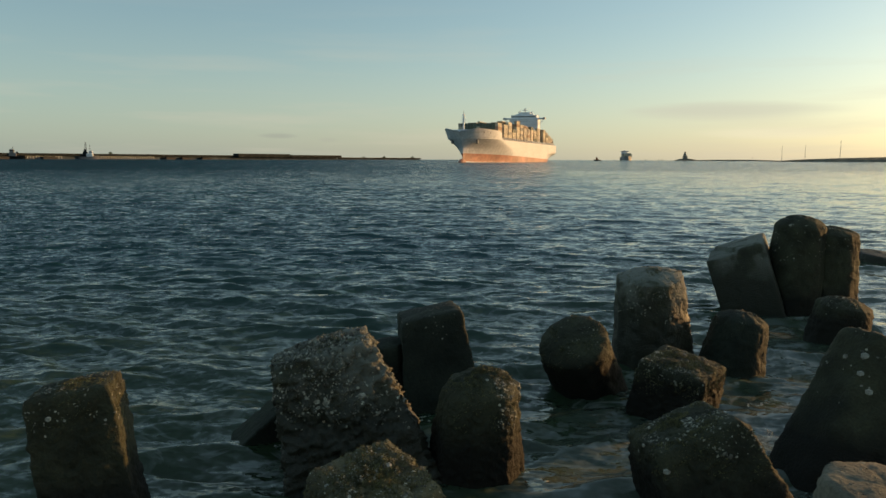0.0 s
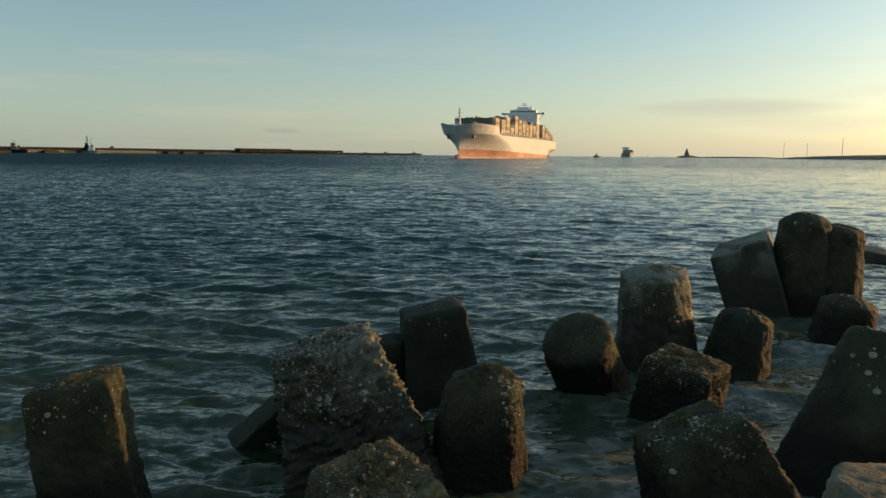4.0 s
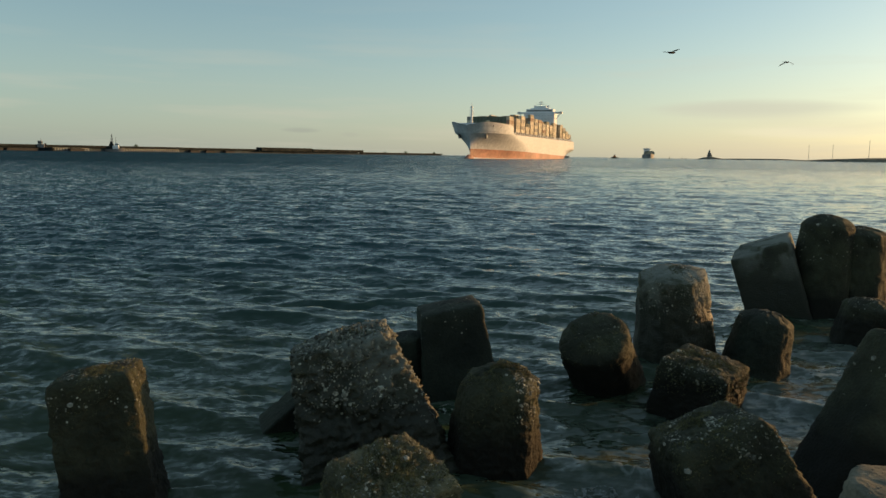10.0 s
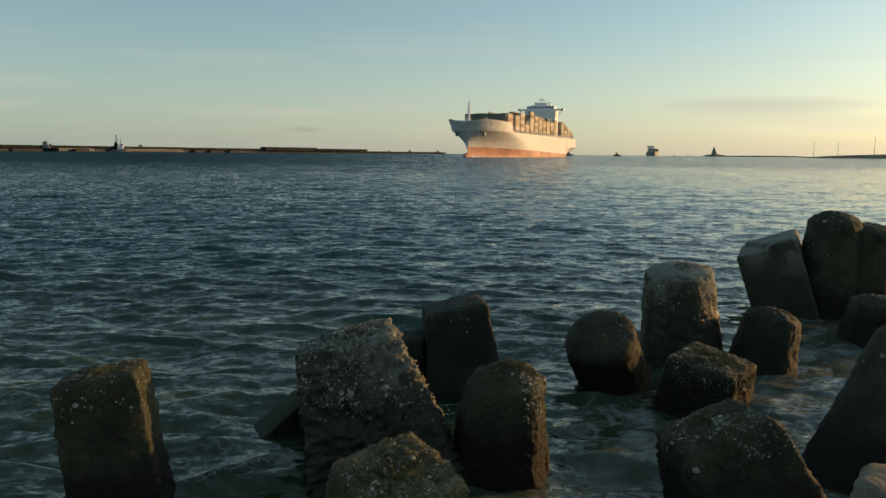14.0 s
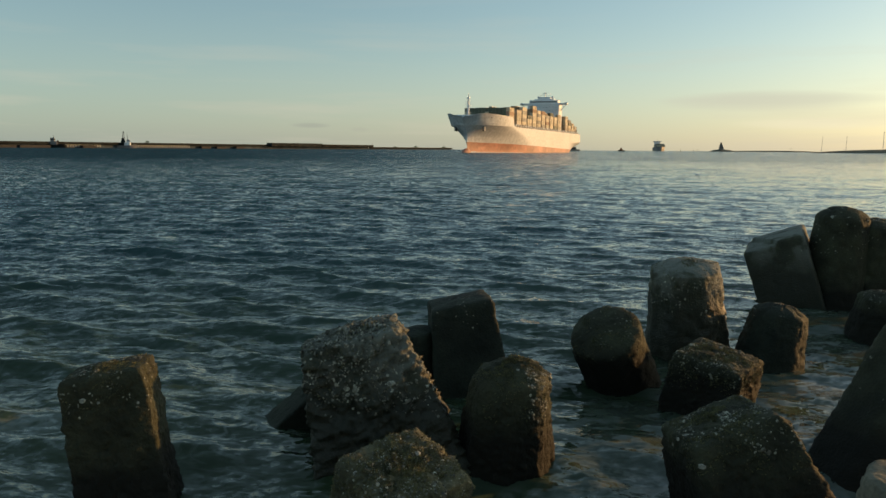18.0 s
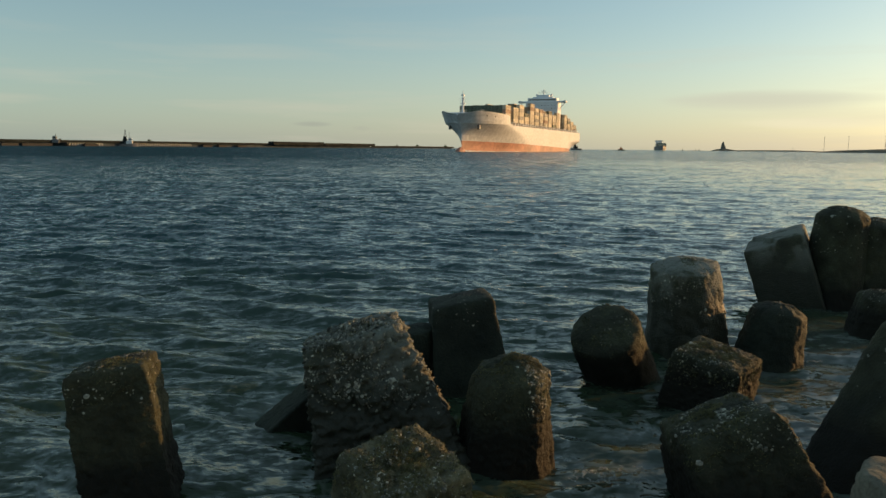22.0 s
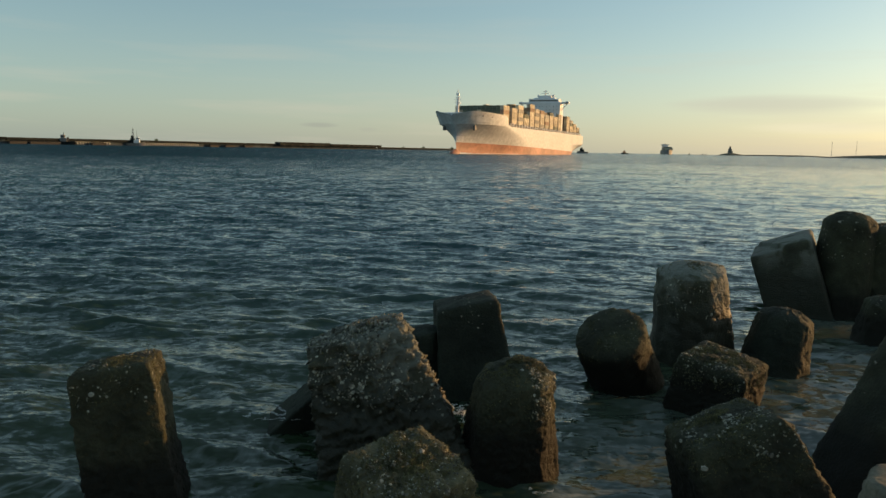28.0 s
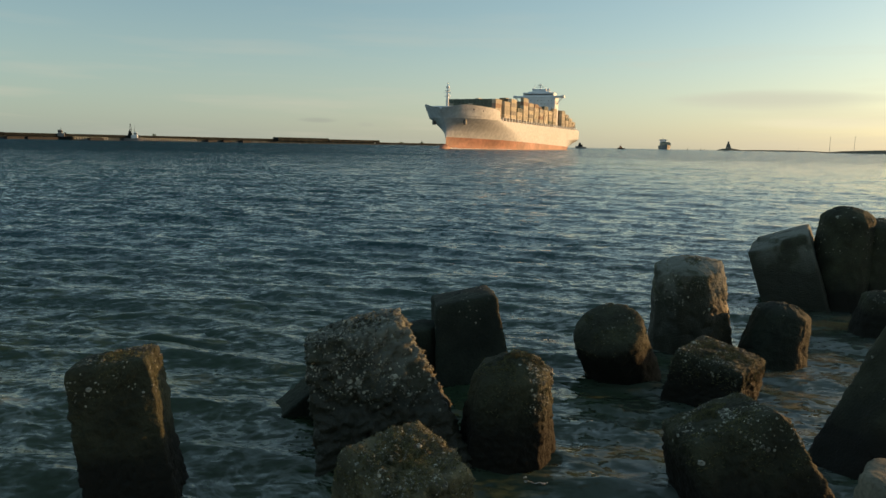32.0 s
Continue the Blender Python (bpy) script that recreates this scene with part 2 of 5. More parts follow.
    pale_noise.inputs["Scale"].default_value, pale_noise.inputs["Detail"].default_value, pale_noise.inputs["Distortion"].default_value = 1.5, 5, 0.8
    l.new(co.outputs["Object"], pale_noise.inputs["Vector"])
    pale_reach = math_node("MULTIPLY", ranged(out_, 3.0, 6.0, 1.0, 0.0), ranged(spot.outputs["X"], -1.0, 1.5, 0.05, 1.0))
    mixed.data_type = "RGBA"
    l.new(math_node("MULTIPLY", ranged(pale_noise.outputs["Fac"], 0.38, 0.68, 0.12, 0.75), pale_reach), mixed.inputs["Factor"])
    l.new(tone.outputs["Result"], mixed.inputs["A"])
    mixed.inputs["B"].default_value = (0.165, 0.18, 0.172, 1)
    # lacing of foam threads among the blocks
    fn, fz, fmix = n.new("ShaderNodeTexNoise"), n.new("ShaderNodeTexNoise"), n.new("ShaderNodeMix")
    fn.inputs["Scale"].default_value, fn.inputs["Detail"].default_value, fn.inputs["Distortion"].default_value = 1.7, 4, 1.3
    fz.inputs["Scale"].default_value = 0.6
    l.new(co.outputs["Object"], fn.inputs["Vector"])
    l.new(co.outputs["Object"], fz.inputs["Vector"])
    thread = ranged(math_node("ABSOLUTE", math_node("SUBTRACT", fn.outputs["Fac"], 0.5), 0), 0.0, 0.05, 0.2, 0.0)
    patch = math_node("MULTIPLY", ranged(fz.outputs["Fac"], 0.47, 0.62, 0, 1), ranged(out_, 5.0, 7.6, 1, 0))
    l.new(math_node("MULTIPLY", thread, patch), fmix.inputs["Factor"])
    fmix.data_type = "RGBA"
    l.new(mixed.outputs["Result"], fmix.inputs["A"])
    fmix.inputs["B"].default_value = (0.6, 0.64, 0.62, 1)
    l.new(fmix.outputs["Result"], b.inputs["Base Color"])
    return m


LEAN_NEAR, LEAN_FAR = -0.04, -0.17


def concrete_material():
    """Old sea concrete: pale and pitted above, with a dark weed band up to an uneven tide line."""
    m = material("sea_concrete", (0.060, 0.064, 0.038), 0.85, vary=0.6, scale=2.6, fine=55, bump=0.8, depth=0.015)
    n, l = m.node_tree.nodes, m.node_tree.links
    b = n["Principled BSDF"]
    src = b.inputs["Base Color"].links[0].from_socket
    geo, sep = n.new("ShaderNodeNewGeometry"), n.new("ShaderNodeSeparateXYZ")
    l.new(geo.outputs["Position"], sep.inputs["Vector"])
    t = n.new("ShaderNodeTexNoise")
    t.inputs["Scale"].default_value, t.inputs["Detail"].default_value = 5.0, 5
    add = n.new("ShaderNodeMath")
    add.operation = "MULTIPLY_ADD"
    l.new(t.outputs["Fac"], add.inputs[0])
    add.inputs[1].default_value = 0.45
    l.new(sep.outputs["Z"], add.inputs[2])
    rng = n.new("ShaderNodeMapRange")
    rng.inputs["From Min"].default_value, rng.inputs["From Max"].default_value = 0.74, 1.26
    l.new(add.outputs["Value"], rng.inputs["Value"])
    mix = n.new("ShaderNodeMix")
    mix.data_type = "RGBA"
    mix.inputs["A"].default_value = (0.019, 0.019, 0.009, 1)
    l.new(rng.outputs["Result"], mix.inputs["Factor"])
    # pale salt and lichen patches on the dry upper faces
    lt, lm, lmix = n.new("ShaderNodeTexNoise"), n.new("ShaderNodeMapRange"), n.new("ShaderNodeMix")
    lt.inputs["Scale"].default_value, lt.inputs["Detail"].default_value, lt.inputs["Distortion"].default_value = 3.6, 6, 0.6
    lm.inputs["From Min"].default_value, lm.inputs["From Max"].default_value, lm.inputs["To Max"].default_value = 0.50, 0.60, 0.75
    # more on the driest highest parts; on tops it also paints pale sky light
    high, dry, top, face, both, sum_ = (n.new(k) for k in ("ShaderNodeMapRange", "ShaderNodeSeparateXYZ", "ShaderNodeMapRange", "ShaderNodeMath", "ShaderNodeMath", "ShaderNodeMath"))
    high.inputs["From Min"].default_value, high.inputs["From Max"].default_value, high.inputs["To Max"].default_value = 0.55, 0.85, 0.12
    l.new(sep.outputs["Z"], high.inputs["Value"])
    l.new(geo.outputs["Normal"], dry.inputs["Vector"])
    top.inputs["From Min"].default_value, top.inputs["From Max"].default_value, top.inputs["To Max"].default_value = 0.35, 0.9, 0.7
    l.new(dry.outputs["Z"], top.inputs["Value"])
    face.operation, both.operation, sum_.operation = "ADD", "MULTIPLY", "ADD"
    l.new(top.outputs["Result"], face.inputs[0])
    face.inputs[1].default_value = 0.5
    l.new(face.outputs["Value"], both.inputs[0])
    l.new(high.outputs["Result"], both.inputs[1])
    l.new(both.outputs["Value"], sum_.inputs[0])
    l.new(lt.outputs["Fac"], sum_.inputs[1])
    l.new(sum_.outputs["Value"], lm.inputs["Value"])
    lmix.data_type = "RGBA"
    l.new(lm.outputs["Result"], lmix.inputs["Factor"])
    l.new(src, lmix.inputs["A"])
    lmix.inputs["B"].default_value = (0.205, 0.212, 0.18, 1)
    l.new(lmix.outputs["Result"], mix.inputs["B"])
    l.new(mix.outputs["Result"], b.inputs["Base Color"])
    rr = n.new("ShaderNodeMapRange")
    rr.inputs["To Min"].default_value, rr.inputs["To Max"].default_value = 0.6, 0.9
    l.new(rng.outputs["Result"], rr.inputs["Value"])
    l.new(rr.outputs["Result"], b.inputs["Roughness"])
    return m


M_WATER = water_material()
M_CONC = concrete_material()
M_WEED = material("dark_weed_film", (0.019, 0.023, 0.015), 0.8, gloss=0.25, vary=0.5, scale=2.6, fine=55, bump=0.7, depth=0.015)
M_SHELL = material("oyster_shell", (0.20, 0.192, 0.152), 0.75, vary=0.8, scale=30, fine=160, bump=0.4, depth=0.003)
shell_n, shell_l = M_SHELL.node_tree.nodes, M_SHELL.node_tree.links
piece_, tone_, span_ = shell_n.new("ShaderNodeNewGeometry"), shell_n.new("ShaderNodeHueSaturation"), shell_n.new("ShaderNodeMapRange")
span_.inputs["To Min"].default_value, span_.inputs["To Max"].default_value = 0.25, 1.45
shell_l.new(piece_.outputs["Random Per Island"], span_.inputs["Value"])
shell_l.new(span_.outputs["Result"], tone_.inputs["Value"])
shell_l.new(shell_n["Principled BSDF"].inputs["Base Color"].links[0].from_socket, tone_.inputs["Color"])
shell_l.new(tone_.outputs["Color"], shell_n["Principled BSDF"].inputs["Base Color"])
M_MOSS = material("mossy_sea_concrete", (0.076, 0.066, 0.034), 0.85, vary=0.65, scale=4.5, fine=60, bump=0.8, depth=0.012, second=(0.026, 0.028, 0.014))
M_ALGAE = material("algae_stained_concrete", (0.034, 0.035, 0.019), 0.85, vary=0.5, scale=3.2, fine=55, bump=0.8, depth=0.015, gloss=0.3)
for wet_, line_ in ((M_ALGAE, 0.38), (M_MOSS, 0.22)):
    # wet black weed film to an uneven tide line, plus shade painted low
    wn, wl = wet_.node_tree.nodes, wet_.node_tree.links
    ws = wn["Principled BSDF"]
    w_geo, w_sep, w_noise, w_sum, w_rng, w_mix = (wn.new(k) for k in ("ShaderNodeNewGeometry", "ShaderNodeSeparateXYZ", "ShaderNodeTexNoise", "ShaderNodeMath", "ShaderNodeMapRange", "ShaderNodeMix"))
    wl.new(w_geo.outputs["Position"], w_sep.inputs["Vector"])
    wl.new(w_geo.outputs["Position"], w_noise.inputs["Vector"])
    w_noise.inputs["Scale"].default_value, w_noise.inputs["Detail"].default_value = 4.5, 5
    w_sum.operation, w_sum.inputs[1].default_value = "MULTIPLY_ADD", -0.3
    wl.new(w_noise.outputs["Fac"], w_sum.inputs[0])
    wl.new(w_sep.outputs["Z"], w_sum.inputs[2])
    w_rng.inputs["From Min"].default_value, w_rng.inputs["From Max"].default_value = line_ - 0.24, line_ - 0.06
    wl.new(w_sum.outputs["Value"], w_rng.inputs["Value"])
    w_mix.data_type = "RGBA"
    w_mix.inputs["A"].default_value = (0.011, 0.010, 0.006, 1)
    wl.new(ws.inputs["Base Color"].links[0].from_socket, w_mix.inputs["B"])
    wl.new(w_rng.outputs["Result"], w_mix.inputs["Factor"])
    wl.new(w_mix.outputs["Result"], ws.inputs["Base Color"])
M_DRY = material("dry_pale_concrete", (0.130, 0.120, 0.090), 0.9, vary=0.35, scale=3.0, fine=45, bump=0.6, depth=0.012, gloss=0.2)
M_TUFT = material("olive_weed", (0.105, 0.100, 0.042), 0.8, vary=0.5, scale=14, fine=90, bump=0)
M_LIME = material("chalky_barnacle", (0.27, 0.265, 0.225), 0.85, vary=0.25, scale=60, fine=220, bump=0.4, depth=0.002)
M_FOAM = material("sea_foam", (0.75, 0.78, 0.78), 0.9, vary=0.1, scale=20, fine=90, bump=0.5, depth=0.01)
M_FROTH = material("thin_froth", (0.34, 0.37, 0.36), 0.9, vary=0.2, scale=20, fine=90, bump=0.3, depth=0.005)
M_SAND = material("seabed_sand", (0.10, 0.09, 0.07), 0.9, scale=0.5, fine=8)
M_WALLC = material("seawall_concrete", (0.30, 0.29, 0.27), 0.85, scale=0.6, fine=25)
M_HULL = material("hull_grey_paint", (0.55, 0.56, 0.57), 0.5, vary=0.07, scale=0.05, fine=0.5, bump=0.03, depth=0.05)
M_BOOT = material("red_antifouling", (0.40, 0.19, 0.135), 0.6, vary=0.3, scale=0.06, fine=0.4, bump=0.05, depth=0.05)
M_HOUSE = material("white_ship_paint", (0.72, 0.73, 0.74), 0.5, vary=0.06, scale=0.2, fine=2, bump=0.1)
M_GLASS = material("dark_window_glass", (0.02, 0.025, 0.03), 0.12, vary=0.2, scale=1, fine=5, bump=0)
M_DARK = material("dark_steel", (0.035, 0.036, 0.036), 0.8, gloss=0.2, scale=0.6, fine=5)
M_BOX = [material("container_" + nm, c, 0.6, vary=0.14, scale=0.5, fine=4, bump=0.3, depth=0.03, random_tone=0.22)
         for nm, c in (("tan", (0.42, 0.36, 0.26)), ("rust", (0.28, 0.18, 0.12)), ("ochre", (0.48, 0.42, 0.31)), ("green", (0.10, 0.115, 0.08)), ("grey", (0.28, 0.26, 0.22)))]
M_INNER = material("container_mixed", (0.30, 0.22, 0.13), 0.6, vary=0.14, scale=0.5, fine=4, bump=0.3, depth=0.03)
nodes_, links_ = M_INNER.node_tree.nodes, M_INNER.node_tree.links
isl_, hue_, map_ = nodes_.new("ShaderNodeNewGeometry"), nodes_.new("ShaderNodeHueSaturation"), nodes_.new("ShaderNodeMapRange")
map_.inputs["To Min"].default_value, map_.inputs["To Max"].default_value = 0.5, 1.35
links_.new(isl_.outputs["Random Per Island"], map_.inputs["Value"])
links_.new(map_.outputs["Result"], hue_.inputs["Value"])
links_.new(nodes_["Principled BSDF"].inputs["Base Color"].links[0].from_socket, hue_.inputs["Color"])
links_.new(hue_.outputs["Color"], nodes_["Principled BSDF"].inputs["Base Color"])
M_SHORE = material("shore_concrete", (0.050, 0.066, 0.080), 0.95, gloss=0.1, vary=0.35, scale=0.05, fine=0.6, bump=0.4, depth=0.3)
M_SHED = material("shed_brown_wall", (0.020, 0.024, 0.024), 0.95, gloss=0.1, vary=0.3, scale=0.03, fine=0.4)
M_TOWER = material("weathered_tower_stone", (0.20, 0.18, 0.155), 0.85, vary=0.25, scale=0.1, fine=0.8)
M_GREY = material("weathered_grey_steel", (0.19, 0.185, 0.18), 0.6, vary=0.15, scale=0.05, fine=0.6)
M_PALE = material("pale_concrete_post", (0.27, 0.31, 0.33), 0.8, vary=0.15, scale=0.4, fine=3)
M_SCRUB = material("dry_scrub", (0.13, 0.12, 0.085), 0.95, vary=0.5, scale=0.15, fine=1.5, bump=0.8, depth=0.5)
M_LEAF = material("dark_foliage", (0.06, 0.075, 0.035), 0.9, vary=0.4, scale=0.6, fine=3)
M_ORANGE = material("orange_boat_paint", (0.50, 0.16, 0.05), 0.55, vary=0.12, scale=0.4, fine=3)
M_FEATHER = material("dark_feathers", (0.03, 0.03, 0.032), 0.85, vary=0.3, scale=12, fine=70)


# ---- mesh tools ----
def mesh(name, verts, faces, mat, smooth=True):
    me = bpy.data.meshes.new(name)
    me.from_pydata([tuple(v) for v in verts], [], faces)
    me.materials.append(mat)
    if smooth:
        me.shade_smooth()
    me.update()
    return me


def box_bm(bm, size, at=(0, 0, 0), bevel=0.0, turn=0.0):
    """A box with its base centre at a place, edges broken by a bevel."""
    g = bmesh.ops.create_cube(bm, size=1.0)
    m = Matrix.Translation((at[0], at[1], at[2] + size[2] / 2)) @ Matrix.Rotation(turn, 4, "Z") @ Matrix.Diagonal((*size, 1))
    bmesh.ops.transform(bm, matrix=m, verts=g["verts"])
    if bevel:
        edges = list({e for v in g["verts"] for e in v.link_edges})
        bmesh.ops.bevel(bm, geom=edges, offset=bevel, segments=1, affect="EDGES")


def tube_bm(bm, r1, r2, a, b, seg=10):
    """A tapered round bar from a to b."""
    a, b = Vector(a), Vector(b)
    d = b - a
    m = Matrix.Translation((a + b) / 2) @ d.to_track_quat("Z", "Y").to_matrix().to_4x4()
    bmesh.ops.create_cone(bm, cap_ends=True, segments=seg, radius1=r1, radius2=r2, depth=d.length, matrix=m)


def part(name, bm, mat, parent=None, label="", at=None):
    """Links a bmesh, or a mesh, as one object under a thing or part."""
    if isinstance(bm, bmesh.types.BMesh):
        me = bpy.data.meshes.new(name)
        bm.to_mesh(me)
        bm.free()
        me.materials.append(mat)
    else:
        me = bm
    ob = new(name, me)
    ob.parent = parent
    if at is not None:
        ob.matrix_basis = at
    return tagged(ob, label)


def boxes(name, items, mat, parent, label=""):
    """One part made of several boxes: (size, base centre, bevel, turn)."""
    bm = bmesh.new()
    for it in items:
        box_bm(bm, *it)
    return part(name, bm, mat, parent, label)


def fbm(p, octaves=4):
    return noise.fractal(p, 1.0, 2.0, octaves)


# ---- water ----
def wave_sheet(name, seed, cols, ys, half, trains, level):
    """A sheet of wind waves: many wave trains of different length and heading, with sharpened crests and broad troughs."""
    rng = np.random.default_rng(seed)
    u = np.linspace(-1, 1, cols, dtype=np.float32)
    X = half(ys).astype(np.float32)[:, None] * u[None, :]
    Y = np.repeat(ys.astype(np.float32)[:, None], cols, 1)
    dx, dy, Z = np.zeros_like(X), np.zeros_like(X), np.zeros_like(X)
    step_y, step_x = np.gradient(ys), half(ys) * 2 / cols
    for lam, amp, head in trains:
        c, s_ = math.cos(head), math.sin(head)
        k = 2 * math.pi / lam
        seen = np.clip((lam / np.maximum(step_y * abs(s_), step_x * abs(c)) - 2.2) / 2.5, 0, 1)
        rows = int(np.count_nonzero(seen))
        if not rows:
            continue
        ph = k * (c * X[:rows] + s_ * Y[:rows]) + rng.uniform(0, 6.28)
        a = (amp * seen[:rows, None]).astype(np.float32)
        sn = a * np.sin(ph)
        Z[:rows] += a * np.cos(ph)
        dx[:rows] -= c * sn
        dy[:rows] -= s_ * sn
    # waves are lowered towards the sea mouth, so the water there mirrors brighter sky
    calm = 1.08 - 0.5 * np.clip((X / (Y + 5) + 0.15) / 0.7, 0, 1) * np.clip((Y - 8) / 8, 0, 1)
    Z, dx, dy = Z * calm, dx * calm, dy * calm
    Z += level(Y)
    count = len(ys)
    me = bpy.data.meshes.new(name)
    v = np.stack([X + dx, Y + dy, Z], -1).reshape(-1, 3).astype(np.float32)
    i = (np.arange(count - 1)[:, None] * cols + np.arange(cols - 1)[None, :]).reshape(-1)
    q = np.stack([i, i + 1, i + cols + 1, i + cols], -1).astype(np.int32)
    me.vertices.add(len(v))
    me.vertices.foreach_set("co", v.reshape(-1))
    me.loops.add(q.size)
    me.loops.foreach_set("vertex_index", q.reshape(-1))
    me.polygons.add(len(q))
    me.polygons.foreach_set("loop_start", np.arange(0, q.size, 4, dtype=np.int32))
    me.polygons.foreach_set("loop_total", np.full(len(q), 4, np.int32))
    me.update(calc_edges=True)
    me.materials.append(M_WATER)
    me.shade_smooth()
    return new(name, me)


def spaced(start, near, end, step, grow, far_grow):
    ys, y, d = [], start, step
    while y < end:
        ys.append(y)
        d = step if y < near else d + d * (grow if y < 130 else far_grow)
        y += d
    return np.array(ys + [end])


def wind_trains(seed, head, steep):
    """Wave trains from ripples to a short chop, spread about one heading; longer waves are less steep."""
    rng = np.random.default_rng(seed)
    out = []
    for lam in np.geomspace(0.22, 11.0, 74):
        lam *= rng.uniform(0.95, 1.05)
        ak = steep * min(1.0, 0.95 / lam) ** 1.3 * (0.85 if lam < 0.35 else 1.0)
        spread = 0.55 if lam < 0.4 else 0.36
        out.append((lam, ak * lam / (2 * math.pi), head + rng.normal(0, spread)))
    return out


water = wave_sheet("water", 3, 640, spaced(1.0, 14, 4900, 0.055, 0.0065, 0.022), lambda y: 14 + np.maximum(0, y) * 0.85, wind_trains(31, -1.72, 0.054),
                   lambda y: 0 * y)
tagged(water, "dark teal sea water with short wind waves", "water", kind="structure")
water_cross = wave_sheet("water", 8, 560, spaced(1.0, 14, 200, 0.06, 0.008, 0.02), lambda y: 14 + np.maximum(0, y) * 0.85, wind_trains(47, -1.36, 0.051),
                         lambda y: -0.03 - np.clip((y - 100) / 100, 0, 1) * 0.6)
tagged(water_cross, "dark teal sea water, crossing wavelets", "water", kind="structure")

bm = bmesh.new()
bmesh.ops.create_circle(bm, cap_ends=True, segments=64, radius=4900)
seabed = part("ground", bm, M_SAND, None)
seabed.location = (0, 0, -1.75)
tagged(seabed, "dark sandy seabed under the water", "ground", kind="structure")
bm = bmesh.new()
box_bm(bm, (900, 400, 2.35), (0, -199.0, -1.75), 0.05)
tagged(part("seawall", bm, M_WALLC), "plain grey concrete seawall and quay behind the blocks", "wall", kind="structure")


# ---- armour blocks ----
def leg_mesh(r_top, taper, length, sides, rot, segs, rings, rough, seed, corner=0.12, lift=0.05, slope=(0, 0), step=None, crust=0.0):
    """A tapered prism leg along -Z from its end face at z = 0, with worn corners and an uneven surface."""
    rnd = random.Random(seed)
    ox = Vector((rnd.uniform(-50, 50), rnd.uniform(-50, 50), rnd.uniform(-50, 50)))
    verts, faces = [], []

    def outline(a):
        w = 2 * math.pi / sides
        d = (a - rot + w / 2) % w - w / 2
        r = 1 / math.cos(d)
        lim = (1 / math.cos(w / 2)) * (1 - corner)
        return min(r, lim + (r - lim) * 0.25)

    caps = 30 if crust else 10
    levels = [(f * 0.9, 0.0) for f in [j / caps for j in range(1, caps)]] + [(0.94, 0.003), (0.97, 0.010), (0.99, 0.026), (1.0, 0.055)]
    for j in range(1, rings + 1):
        levels.append((1.0, 0.055 + (length - 0.055) * (j / rings) ** 1.15))
    verts.append(Vector((0, 0, lift)))
    for f, d in levels:
        for k in range(segs):
            a = 2 * math.pi * k / segs
            r = f * (r_top + taper * d) * outline(a)
            z = -d + lift * (1 - f * f)
            verts.append(Vector((r * math.cos(a), r * math.sin(a), z)))
    top = len(verts)
    for v in verts:
        v.z += (slope[0] * v.x + slope[1] * v.y) * max(0.0, 1 + v.z / 0.6)
        if step and v.x < step[0] + 0.02 * math.sin(v.y * 17):
            v.z -= step[1] * max(0.0, 1 + v.z / 0.5)
        q = v + ox
        out = Vector((v.x, v.y, 0.5 * r_top if v.z > -0.08 else 0)).normalized()
        if crust:
            # oyster beds: overlapping ridges and hollows
            v += out * crust * (0.9 - 2.2 * abs(fbm(q * 11.0)) + 0.8 * fbm(q * 27.0))
        v += out * (fbm(q * 2.2) * rough * 0.7 + fbm(q * 9.0) * rough * 0.4 + max(0, fbm(q * 24.0)) * rough * 0.6 - max(0, fbm(q * 13.0 + Vector((7, 3, 1))) - 0.25) * rough * 1.2)
    for k in range(segs):
        faces.append((0, 1 + k, 1 + (k + 1) % segs))
    for j in range(len(levels) - 1):
        a, b = 1 + j * segs, 1 + (j + 1) * segs
        for k in range(segs):
            k2 = (k + 1) % segs
            faces.append((a + k, b + k, b + k2, a + k2))
    faces.append(tuple(range(top - 1, top - segs - 1, -1)))
    return verts, faces


